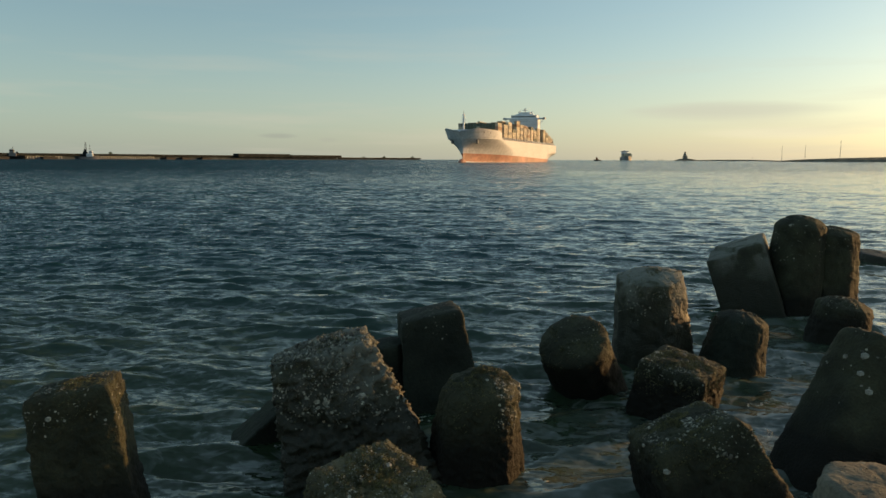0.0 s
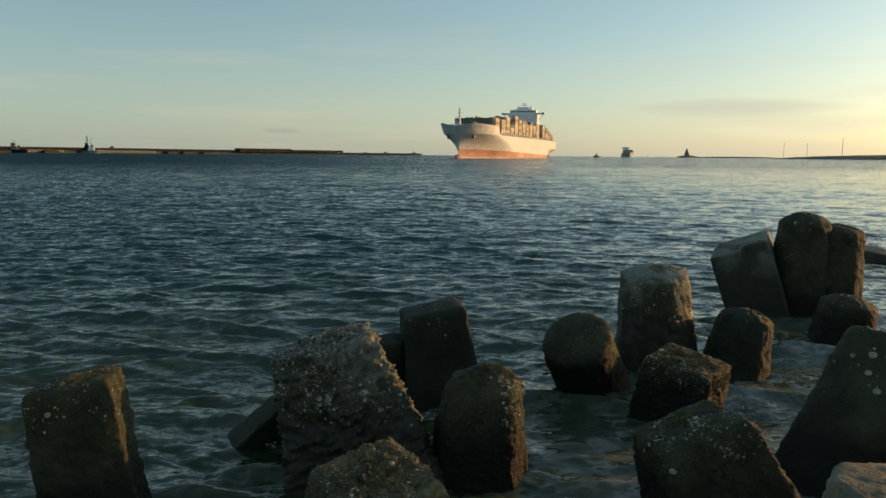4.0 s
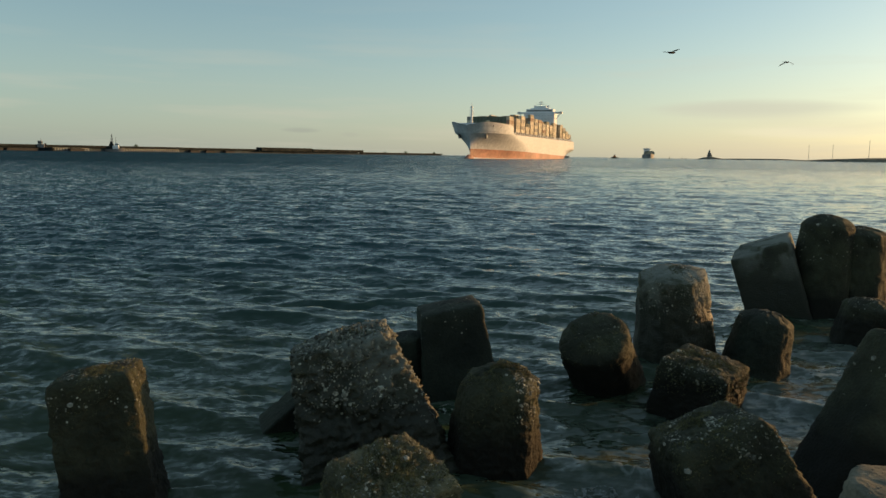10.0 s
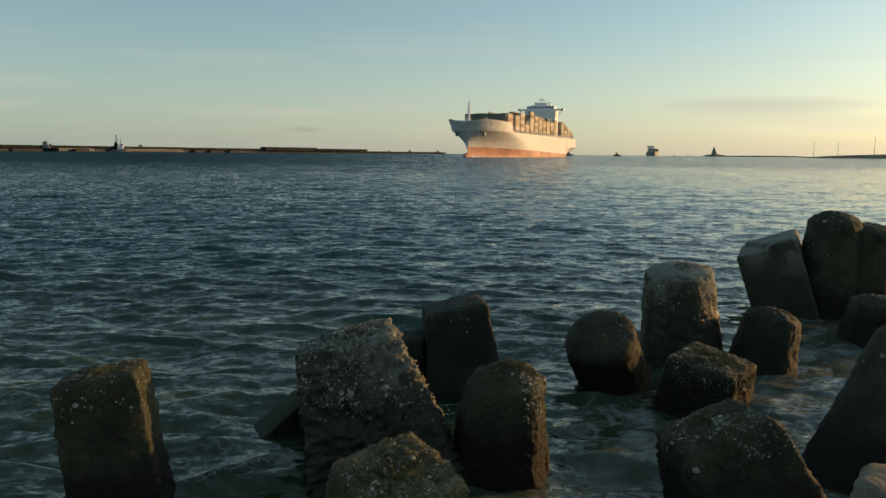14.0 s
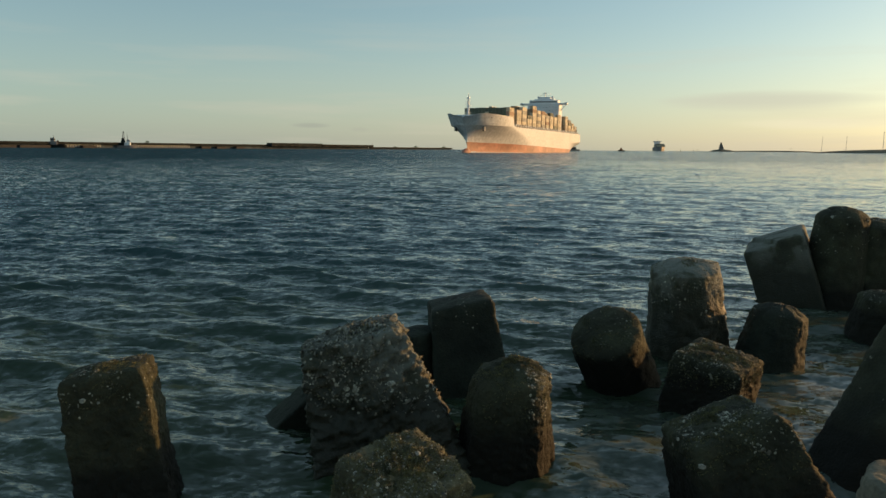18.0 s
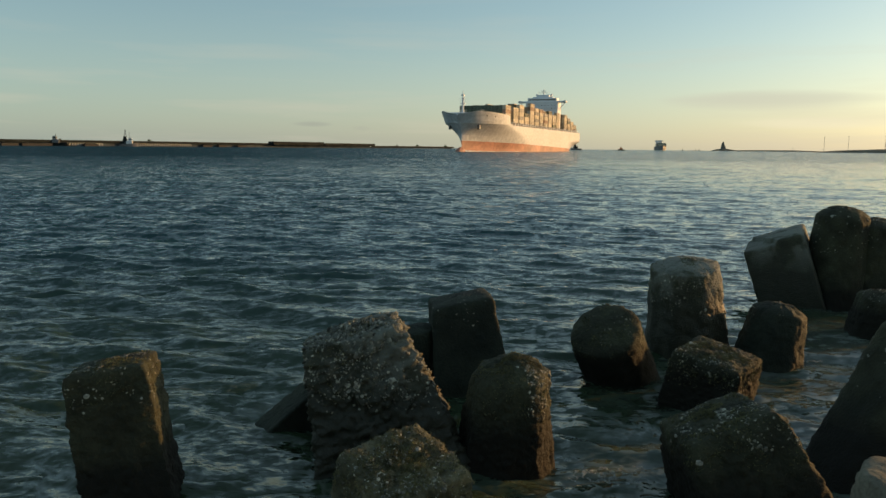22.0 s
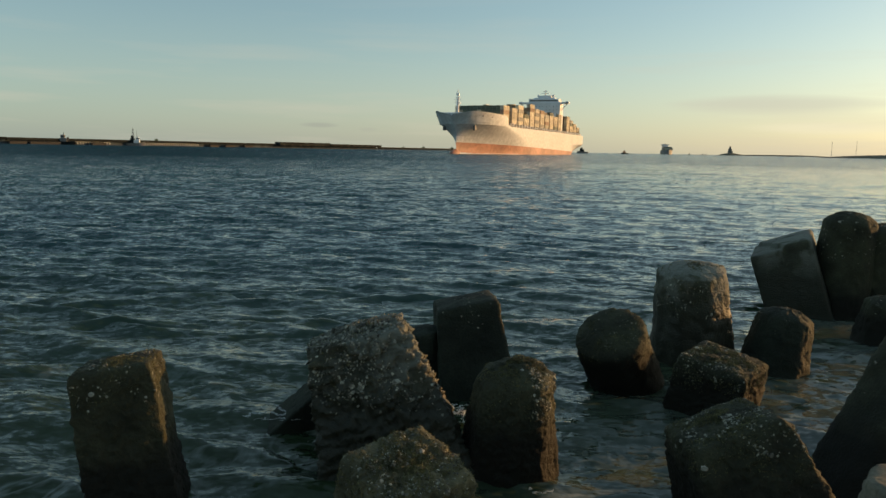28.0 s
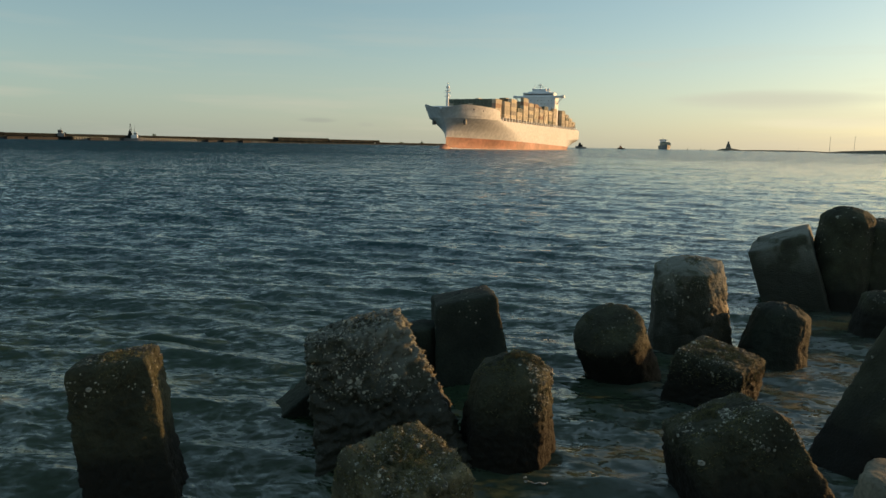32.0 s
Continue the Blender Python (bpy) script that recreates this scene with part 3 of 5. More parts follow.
def shells(verts, faces, frame_m, count, low, seed, size, bias, side):
    """Oysters and barnacles on the upper faces of a leg: small lopsided cups."""
    rnd = random.Random(seed)
    quads = [f for f in faces if len(f) == 4]
    out_v, out_f, tries = [], [], 0
    made = 0
    while made < count and tries < count * 60:
        tries += 1
        f = rnd.choice(quads)
        a, b, c, d = [verts[i] for i in f]
        p = a.lerp(b, rnd.random()).lerp(d.lerp(c, rnd.random()), rnd.random())
        wp = frame_m @ p
        if wp.z < low or rnd.random() > min(1, (wp.z - low) / 0.18):
            continue
        if p.x < side * (1 + 0.35 * fbm(p * 4)):
            continue
        if fbm(p * 5 + Vector((seed, 0, 0))) < bias:
            continue
        n = (b - a).cross(d - a)
        if n.length < 1e-9:
            continue
        n = -n.normalized() if n.dot(p + Vector((0, 0, 0.4))) < 0 else n.normalized()
        s = size * rnd.uniform(0.35, 1.2) * (2.3 if rnd.random() < 0.03 else 1)
        q = n.to_track_quat("Z", "Y").to_matrix() @ Matrix.Rotation(rnd.uniform(0, 6.28), 3, "Z") @ Matrix.Rotation(rnd.uniform(-0.5, 0.5), 3, "X")
        i0 = len(out_v)
        sx, h = rnd.uniform(0.4, 1.0), rnd.uniform(0.2, 0.7)
        for r, z in ((1.0, -0.25), (0.72, 0.55 * h)):
            for k in range(6):
                ang = k * math.pi / 3 + rnd.uniform(-0.25, 0.25)
                out_v.append(p + q @ Vector((r * s * sx * math.cos(ang), r * s * math.sin(ang), s * z * rnd.uniform(0.7, 1.3))))
        out_v.append(p + q @ Vector((0, 0, s * h * rnd.uniform(0.1, 0.75))))
        for k in range(6):
            k2 = (k + 1) % 6
            out_f.append((i0 + k, i0 + k2, i0 + 6 + k2, i0 + 6 + k))
            out_f.append((i0 + 6 + k, i0 + 6 + k2, i0 + 12))
        made += 1
    return out_v, out_f


def tufts(verts, faces, frame_m, count, low, seed, size, bias):
    """Short tufts of sea weed and moss: three narrow blades each, standing off the concrete."""
    rnd = random.Random(seed)
    quads = [f for f in faces if len(f) == 4]
    out_v, out_f, made, tries = [], [], 0, 0
    while made < count and tries < count * 60:
        tries += 1
        f = rnd.choice(quads)
        a, b, c, d = [verts[i] for i in f]
        p = a.lerp(b, rnd.random()).lerp(d.lerp(c, rnd.random()), rnd.random())
        if (frame_m @ p).z < low + rnd.uniform(0, 0.15) or fbm(p * 6 + Vector((0, seed, 0))) < bias:
            continue
        n = (b - a).cross(d - a)
        if n.length < 1e-9:
            continue
        n = -n.normalized() if n.dot(p + Vector((0, 0, 0.4))) < 0 else n.normalized()
        for _ in range(3):
            lean = Vector((rnd.uniform(-0.8, 0.8), rnd.uniform(-0.8, 0.8), rnd.uniform(-0.8, 0.8)))
            up = (n + lean).normalized() * size * rnd.uniform(0.5, 1.3)
            side = up.cross(Vector((rnd.uniform(-1, 1), rnd.uniform(-1, 1), rnd.uniform(-1, 1)))).normalized() * size * rnd.uniform(0.12, 0.3)
            i0 = len(out_v)
            out_v += [p - n * 0.002 - side, p - n * 0.002 + side, p + up]
            out_f.append((i0, i0 + 1, i0 + 2))
        made += 1
    return out_v, out_f


def armour_block(label, top, lean, r, taper=0.06, sides=4, rot=0.0, rough=0.02, shell=100, size=0.012, low=0.3, seed=1, corner=0.12, lift=0.02, bias=-0.1, segs=112, slope=(0, 0), side=-9.0, skin=None, step=None, weed=0, weed_low=0.4, weed_bias=-0.05, blade=0.013, crust=0.0):
    """A concrete tetrapod: one leg stands out of the water, three spread on the seabed."""
    axis = Vector((lean[0], lean[1], 1.0)).normalized()
    thing = new("concrete_tetrapod")
    thing.location = (top[0], top[1], -1.75)
    tagged(thing, label, "tetrapod", "breakwater tetrapods")
    turn = axis.to_track_quat("Z", "Y").to_matrix()
    # keep the turn about the axis tied to the plan
    ux = Vector((1, 0, 0)) - axis * axis.x
    ux.normalize()
    uy = axis.cross(ux)
    m = Matrix((ux, uy, axis)).transposed().to_4x4()
    m.translation = Vector((0, 0, top[2] + 1.75))
    hub_z = -0.85
    length = (top[2] - hub_z) / axis.z
    v, f = leg_mesh(r, taper, length, sides, radians(rot - 90), 208 if crust else segs, 118 if crust else 64, rough, seed, corner, lift, slope, step, crust)
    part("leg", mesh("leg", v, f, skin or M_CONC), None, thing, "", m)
    wm = Matrix.Translation(thing.location) @ m
    if shell:
        sv, sf = shells(v, f, wm, shell, low, seed + 7, size, bias, side)
        ob = part("barnacle_crust", mesh("barnacle_crust", sv, sf, M_SHELL, False), None, thing, "grey-white oyster and barnacle crust", m)
        tagged(ob, kind="stuff")
    if weed:
        tv, tf = tufts(v, f, wm, weed, weed_low, seed + 3, blade, weed_bias)
        tagged(part("weed", mesh("weed", tv, tf, M_TUFT, False), None, thing, "olive tufts of weed and moss", m), kind="stuff")
    for k in range(3):
        d = (Matrix.Rotation(k * 2.094 + seed, 3, axis) @ (ux * 0.943 - axis * 0.333)).normalized()
        if d.z > -0.12:
            d.z = -0.12 - 0.2 * (d.z + 0.12)
            d.normalize()
        hub = m @ Vector((0, 0, -length + 0.1))
        reach = min(1.0, max(0.5, (hub.z - 0.22) / max(0.12, -d.z)))
        d_tip = hub + d * reach
        vv, ff = leg_mesh(r * 0.85, taper, reach, sides, 0.0, 24, 8, rough, seed + k + 11, corner, 0.02)
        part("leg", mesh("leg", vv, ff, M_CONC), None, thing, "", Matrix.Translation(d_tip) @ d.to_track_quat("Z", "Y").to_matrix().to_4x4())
    return thing


DARK = "weathered grey tetrapod leg in the water"
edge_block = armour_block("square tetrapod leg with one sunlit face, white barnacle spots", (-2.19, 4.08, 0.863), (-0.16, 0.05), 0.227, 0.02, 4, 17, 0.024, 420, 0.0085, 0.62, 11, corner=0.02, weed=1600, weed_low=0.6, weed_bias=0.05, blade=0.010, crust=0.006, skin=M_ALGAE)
armour_block("tilted tetrapod leg thickly crusted with oysters", (-0.875, 4.98, 0.851), (-0.30, 0.06), 0.333, 0.17, 4, 12, 0.05, 4200, 0.0125, 0.40, 22, bias=-0.5, corner=0.04, weed=2500, weed_low=0.45, crust=0.030)
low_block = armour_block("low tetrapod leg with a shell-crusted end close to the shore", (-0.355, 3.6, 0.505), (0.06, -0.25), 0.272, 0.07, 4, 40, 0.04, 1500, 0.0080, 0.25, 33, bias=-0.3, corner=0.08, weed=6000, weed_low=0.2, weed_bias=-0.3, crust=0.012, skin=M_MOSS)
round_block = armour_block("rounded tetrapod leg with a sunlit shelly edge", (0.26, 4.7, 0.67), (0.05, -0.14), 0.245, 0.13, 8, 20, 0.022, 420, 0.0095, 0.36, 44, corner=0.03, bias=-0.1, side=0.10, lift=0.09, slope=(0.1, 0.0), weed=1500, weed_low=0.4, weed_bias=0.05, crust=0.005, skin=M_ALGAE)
armour_block("smooth dark tetrapod leg standing in deeper water", (-0.13, 6.5, 0.80), (-0.12, 0.10), 0.28, 0.08, 4, 8, 0.018, 120, 0.008, 0.5, 55, corner=0.03, slope=(0.08, 0.1), skin=M_WEED)
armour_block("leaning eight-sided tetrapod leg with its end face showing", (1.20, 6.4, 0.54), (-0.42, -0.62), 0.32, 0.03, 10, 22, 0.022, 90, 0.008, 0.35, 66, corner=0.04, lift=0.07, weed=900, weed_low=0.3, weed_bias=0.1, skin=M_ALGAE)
armour_block("tall rounded tetrapod leg, pale at its top", (2.22, 7.5, 0.97), (-0.10, -0.16), 0.335, 0.09, 8, -8, 0.026, 520, 0.011, 0.45, 77, corner=0.03, bias=0.05, lift=0.06, weed=900, weed_low=0.5, weed_bias=0.1)
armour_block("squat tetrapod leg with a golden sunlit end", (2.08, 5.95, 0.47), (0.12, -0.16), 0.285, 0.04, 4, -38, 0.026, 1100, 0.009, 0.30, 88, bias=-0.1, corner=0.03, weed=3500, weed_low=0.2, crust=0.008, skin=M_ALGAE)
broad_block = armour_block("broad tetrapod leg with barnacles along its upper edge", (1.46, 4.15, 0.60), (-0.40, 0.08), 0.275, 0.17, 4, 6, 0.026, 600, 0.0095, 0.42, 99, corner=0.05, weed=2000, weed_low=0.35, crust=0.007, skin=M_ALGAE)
armour_block("square tetrapod leg leaning over, far along the row", (4.31, 10.4, 0.965), (-0.33, 0.08), 0.408, 0.0, 4, -26, 0.014, 120, 0.011, 0.6, 110, corner=0.02, slope=(0.04, 0.0), step=(-0.15, 0.05))
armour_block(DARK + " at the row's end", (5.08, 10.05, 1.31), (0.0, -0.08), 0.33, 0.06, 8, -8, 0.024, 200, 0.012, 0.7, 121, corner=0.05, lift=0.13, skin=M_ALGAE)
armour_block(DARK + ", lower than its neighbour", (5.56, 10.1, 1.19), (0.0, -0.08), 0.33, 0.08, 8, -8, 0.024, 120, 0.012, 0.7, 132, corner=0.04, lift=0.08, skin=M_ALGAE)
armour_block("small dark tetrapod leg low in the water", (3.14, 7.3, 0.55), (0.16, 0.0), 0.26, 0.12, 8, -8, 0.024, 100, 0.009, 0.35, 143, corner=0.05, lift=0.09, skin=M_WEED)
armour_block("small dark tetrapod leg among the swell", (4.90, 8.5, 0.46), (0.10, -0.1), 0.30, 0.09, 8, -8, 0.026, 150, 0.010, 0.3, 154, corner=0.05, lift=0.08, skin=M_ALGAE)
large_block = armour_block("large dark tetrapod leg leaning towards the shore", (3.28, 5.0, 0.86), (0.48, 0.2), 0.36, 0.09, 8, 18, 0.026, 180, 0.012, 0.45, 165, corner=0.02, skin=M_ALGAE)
armour_block("pale dry tetrapod leg close to the seawall", (2.16, 3.2, 0.64), (0.1, -0.1), 0.31, 0.05, 8, 10, 0.02, 60, 0.01, 0.5, 176, corner=0.03, skin=M_DRY)
armour_block("almost drowned tetrapod leg out in the water", (9.7, 15.5, 0.16), (0.1, -0.1), 0.55, 0.1, 8, 10, 0.03, 0, 0.01, 0.5, 187)
armour_block("half-drowned sloping tetrapod leg beside the oyster-crusted one", (-1.02, 5.45, 0.36), (1.0, 0.1), 0.15, 0.05, 4, 20, 0.015, 0, 0.01, 0.5, 198, corner=0.03, skin=M_WEED)
armour_block("low dark tetrapod leg behind the oyster-crusted one", (-0.50, 6.3, 0.55), (-0.1, -0.1), 0.16, 0.08, 8, 10, 0.012, 0, 0.01, 0.5, 209, skin=M_WEED)


def barnacle(block, at, facing, r, seed):
    """One large pale barnacle on a block: a low ribbed cone with an open top."""
    rnd = random.Random(seed)
    verts, faces, n_ = [], [], 12
    for f, z in ((1.0, -0.15), (0.92, 0.12), (0.55, 0.42), (0.34, 0.40), (0.26, 0.2)):
        for k in range(n_):
            a = 2 * math.pi * k / n_
            w = f * r * (1 + 0.12 * (k % 2) + rnd.uniform(-0.1, 0.1))
            verts.append((w * math.cos(a), w * math.sin(a) * 0.85, z * r))
    for j in range(4):
        for k in range(n_):
            k2 = (k + 1) % n_
            faces.append((j * n_ + k, j * n_ + k2, (j + 1) * n_ + k2, (j + 1) * n_ + k))
    faces.append(tuple(4 * n_ + k for k in range(n_)))
    m = Matrix.Translation(Vector(at) - block.location) @ Vector(facing).to_track_quat("Z", "Y").to_matrix().to_4x4()
    part("barnacle", mesh("barnacle", verts, faces, M_LIME, False), None, block, "large chalky white barnacle", m)


for block_, spots in ((edge_block, (((-2.208, 3.817, 0.752), (0.1, -0.98, 0.16), 0.017), ((-2.13, 3.841, 0.735), (0.3, -0.9, 0.1), 0.010), ((-2.135, 3.84, 0.708), (0.3, -0.9, 0.1), 0.008), ((-1.927, 3.9, 0.718), (0.12, -0.81, 0.4), 0.009))),
                      (broad_block, (((1.277, 3.828, 0.453), (-0.24, -0.96, 0.16), 0.021), ((1.253, 4.056, 0.539), (-0.4, -0.5, 0.75), 0.012), ((1.215, 4.089, 0.5), (-0.9, -0.3, 0.3), 0.013))),
                      (low_block, (((-0.60, 3.526, 0.505), (0.2, -0.6, 0.75), 0.014), ((-0.292, 3.687, 0.55), (-0.1, -0.4, 0.9), 0.018))),
                      (round_block, (((0.301, 4.598, 0.741), (0.07, -0.34, 0.94), 0.012), ((0.389, 4.505, 0.666), (0.1, -0.6, 0.75), 0.011))),
                      (large_block, (((2.908, 4.749, 0.875), (-0.5, -0.6, 0.6), 0.026), ((2.865, 4.714, 0.76), (-0.6, -0.6, 0.5), 0.022), ((2.88, 4.627, 0.657), (-0.4, -0.8, 0.45), 0.024)))):
    for k_, (at_, facing_, r_) in enumerate(spots):
        barnacle(block_, at_, facing_, r_, k_ + 5)


def foam_patch(at, width, depth, seed, label, pieces=420, lump=0.0032, mat=None, heap=0.014):
    """A patch of broken water: many small flattened froth lumps."""
    rnd = random.Random(seed)
    verts, faces = [], []
    made = 0
    while made < pieces:
        a, q = rnd.uniform(0, 6.28), rnd.random() ** 0.7
        c = Vector((width / 2 * q * math.cos(a), depth / 2 * q * math.sin(a), rnd.uniform(0, heap) * (1 - q)))
        # froth gathers in curling threads
        if abs(fbm(Vector((c.x * 9, c.y * 9, seed * 3.7)), 3)) > 0.07:
            continue
        made += 1
        s = rnd.uniform(0.3, 1.0) * lump
        i0 = len(verts)
        for k in range(6):
            u = k * math.pi / 3
            verts.append(c + Vector((s * 1.7 * math.cos(u), s * math.sin(u), 0)) * rnd.uniform(0.8, 1.2))
        verts += [c + Vector((0, 0, s * 0.7)), c - Vector((0, 0, s * 0.4))]
        for k in range(6):
            k2 = (k + 1) % 6
            faces += [(i0 + k, i0 + k2, i0 + 6), (i0 + k2, i0 + k, i0 + 7)]
    ob = part("foam", mesh("foam", verts, faces, mat or M_FROTH), None)
    ob.location = at
    return tagged(ob, label, "foam", kind="stuff")


# ---- container ship ----
SHIP_L = 282.0
HULL_TOP, BOOT_TOP = 17.5, 6.8


def boot_top(s):
    """The ship is trimmed by the stern, so its red band narrows aft."""
    return BOOT_TOP - 5.0 * max(0, s) / SHIP_L


def stem_rake(z):
    return 8.6 * max(0.0, (z - 10.5) / 12.5) ** 1.1


def hull_half(s, z):
    """Half breadth of the hull at s metres aft of the stem and z metres above the water."""
    # the stem rakes forward above 11 m; the bow flares out
    a = s + stem_rake(z)
    if a <= 0:
        return 0.0
    up = max(0.0, min(1.0, z / 18.0)) ** 1.5
    full = 105 - 62 * up
    fwd = min(1.0, a / full) ** (1.0 - 0.42 * up)
    fwd = math.sin(fwd * math.pi / 2)
    aft = 1.0
    e = SHIP_L - s
    if e < 60:
        u = max(0, e / 60)
        low = max(0.0, min(1.0, z / 12 + 0.25))
        aft = low + (1 - low) * math.sin(u * math.pi / 2)
    return 20.0 * fwd * aft


def deck_z(s):
    if s < 32:
        return 24.2 - 1.4 * max(0, min(1, (s + 4) / 36)) - 2.0 * max(0, min(1, (-1 - s) / 7)) ** 1.5
    if s < 44:
        return 22.8 - 5.3 * (0.5 - 0.5 * math.cos(math.pi * (s - 32) / 12))
    return HULL_TOP


def hull_part(name, zs_of, mat, parent, label):
    stations = [-11.5 + 0.5 * k for k in range(24)] + [1 + k for k in range(45)] + [48 + 6 * k for k in range(35)] + [256 + 2 * k for k in range(13)] + [SHIP_L]
    verts, faces = [], []
    n = None
    for s in stations:
        zs = zs_of(s)
        n = len(zs)
        for side in (1, -1):
            for z in zs:
                verts.append((-max(s, -stem_rake(z)), side * hull_half(s, z), z))
    for j in range(len(stations) - 1):
        for side in (0, 1):
            for k in range(n - 1):
                a = j * 2 * n + side * n + k
                b = a + 2 * n
                faces.append((a, a + 1, b + 1, b) if side else (a, b, b + 1, a + 1))
        a, b = j * 2 * n + n - 1, (j + 1) * 2 * n + n - 1
        faces.append((a, b, b + n, a + n))
    last = (len(stations) - 1) * 2 * n
    for k in range(n - 1):
        faces.append((last + k, last + n + k, last + n + k + 1, last + k + 1))
    me = mesh(name, verts, faces, mat, False)
    return part(name, me, None, parent, label)


def container_mesh(mat):
    """A corrugated freight box, length along x, 2.44 wide, 2.59 high."""
    bm_ = bmesh.new()
    box_bm(bm_, (12.15, 2.4, 2.55), (0, 0, 0), 0.05)
    for k in range(13):
        for y in (-1.22, 1.22):
            box_bm(bm_, (0.35, 0.06, 2.2), (-5.5 + k * 0.915, y, 0.17))
    for k in range(4):
        box_bm(bm_, (0.06, 0.1, 2.3), (6.09, -0.9 + k * 0.6, 0.12))
    me = bpy.data.meshes.new("container")
    bm_.to_mesh(me)
    bm_.free()
    me.materials.append(mat)
    return me


def container_ship():
    ship = tagged(new("container_ship"), "large container ship under way, grey hull with red underbody", "ship")
    hull_part("upper_hull", lambda s: [boot_top(s) + (deck_z(s) - boot_top(s)) * k / 14 for k in range(15)], M_HULL, ship, "pale grey painted hull side")
    hull_part("lower_hull", lambda s: [-2 + (boot_top(s) + 2) * k / 6 for k in range(7)], M_BOOT, ship, "faded red antifouling band")
    bm_ = bmesh.new()
    bmesh.ops.create_uvsphere(bm_, u_segments=20, v_segments=12, radius=1.0, matrix=Matrix.Translation((1.5, 0, -0.6)) @ Matrix.Diagonal((6.5, 2.6, 3.4, 1)))
    part("bulbous_bow", bm_, M_BOOT, ship)
    for y in (1, -1):
        rnd_w = random.Random(9)
        vv, ff = [], []
        for k in range(46):
            s = -1.0 + k * 1.6
            o = hull_half(max(s, 0.2), 0.3) + 0.1
            h = (1.1 * math.exp(-k / 9) + 0.25) * rnd_w.uniform(0.6, 1.2)
            vv += [(-s, y * (o - 0.3), -0.8), (-s, y * o, h), (-s, y * (o + 0.6 + h), h * 0.5), (-s, y * (o + 1.6 + 1.5 * h), -0.8)]
        for k in range(45):
            for i in range(3):
                f_ = (k * 4 + i, k * 4 + i + 1, k * 4 + 5 + i, k * 4 + 4 + i)
                ff.append(f_ if y < 0 else f_[::-1])
        part("bow_wave", mesh("bow_wave", vv, ff, M_FOAM), None, ship, "white foam along the waterline")
    # bulwark rail, anchors, fairleads
    for y in (1, -1):
        bm_ = bmesh.new()
        box_bm(bm_, (2.6, 1.4, 3.4), (-5.0, y * (hull_half(5.0, 16.0) + 0.4), 13.8), 0.25)
        part("anchor", bm_, M_GREY, ship, "grey anchor housed in the bow")
        for s in (6, 14, 22, 29):
            bm_ = bmesh.new()
            box_bm(bm_, (1.8, 0.4, 0.9), (-s, y * (hull_half(s, deck_z(s) - 1.6) + 0.02), deck_z(s) - 1.9), 0.1)
            part("fairlead", bm_, M_DARK, ship)
    # forecastle bulwark, standing a little proud of the hull above a knuckle
    for y in (1, -1):
        vv, ff = [], []
        sts = [-11.2 + 0.8 * k for k in range(61)]
        for s in sts:
            top = deck_z(s) + 0.9
            low_ = 17.4 if s < 30 else 17.4 + 1.2 * (s - 30) / 14
            low_ = min(low_, top - 0.1)
            for z, o in ((low_, 0.02), (low_ + 0.05, 0.4), (top, 0.55), (top, 0.2)):
                vv.append((-max(s, -stem_rake(z)) + 0.25 * (1 if s < 0 else 0), y * (hull_half(s, z) + o), z))
        for k in range(len(sts) - 1):
            for i in range(3):
                f_ = (k * 4 + i, k * 4 + i + 1, k * 4 + 5 + i, k * 4 + 4 + i)
                ff.append(f_ if y < 0 else f_[::-1])
        part("bulwark", mesh("bulwark", vv, ff, M_HULL, False), None, ship, "pale bulwark round the forecastle")
    # foremast
    bm_ = bmesh.new()
    tube_bm(bm_, 0.85, 0.6, (-1.5, 0, 21), (-1.5, 0, 33))
    tube_bm(bm_, 0.3, 0.2, (-1.5, 0, 33), (-1.5, 0, 37.5))
    box_bm(bm_, (1.8, 3.2, 0.4), (-1.5, 0, 29.5))
    box_bm(bm_, (1.4, 2.4, 0.4), (-1.5, 0, 32.6))
    box_bm(bm_, (1.2, 1.6, 1.2), (-1.5, 0, 34.0))
    tube_bm(bm_, 0.14, 0.14, (-1.5, -2.2, 31.6), (-1.5, 2.2, 31.6))
    part("foremast", bm_, M_HOUSE, ship)
    boxes("windlass", [((4, 3, 2.2), (-14, 5, 20.6), 0.3), ((4, 3, 2.2), (-14, -5, 20.6), 0.3), ((2, 9, 1.2), (-20, 0, 20.4), 0.2)], M_DARK, ship)
    boxes("breakwater_screen", [((0.5, 24, 3.5), (-27, 0, 20.2), 0.1)], M_HULL, ship)
    # coaming and lashing posts along both sides
    boxes("hatch_coaming", [((224, 34, 1.6), (-154, 0, 16.4), 0.2)], M_DARK, ship)
    for y in (1, -1):
        for k in range(34):
            s = 46 + k * 6.8
            if hull_half(s, 17) > 17:
                boxes("lashing_post", [((1.7, 0.8, 2.4), (-s, y * 19.2, deck_z(s) - 0.2), 0.1)], M_HULL, ship)
        boxes("side_rail", [((232, 0.3, 0.25), (-160, y * 19.5, 18.4), 0.05)], M_HULL, ship)
    # containers: bays of stacks, outer rows box by box
    rnd = random.Random(5)
    kinds = [container_mesh(m_) for m_ in M_BOX]
    inner_v, inner_f = [], []
    weights = [5, 1, 7, 1, 1]
    bays = [(40 + k * 14.8, 14 if k != 0 else 13) for k in range(11)] + [(220 + k * 14.8, 14) for k in range(4)]
    tiers = [4, 4, 5, 3, 6, 5, 5, 4, 5, 4, 5, 5, 4, 3, 2]
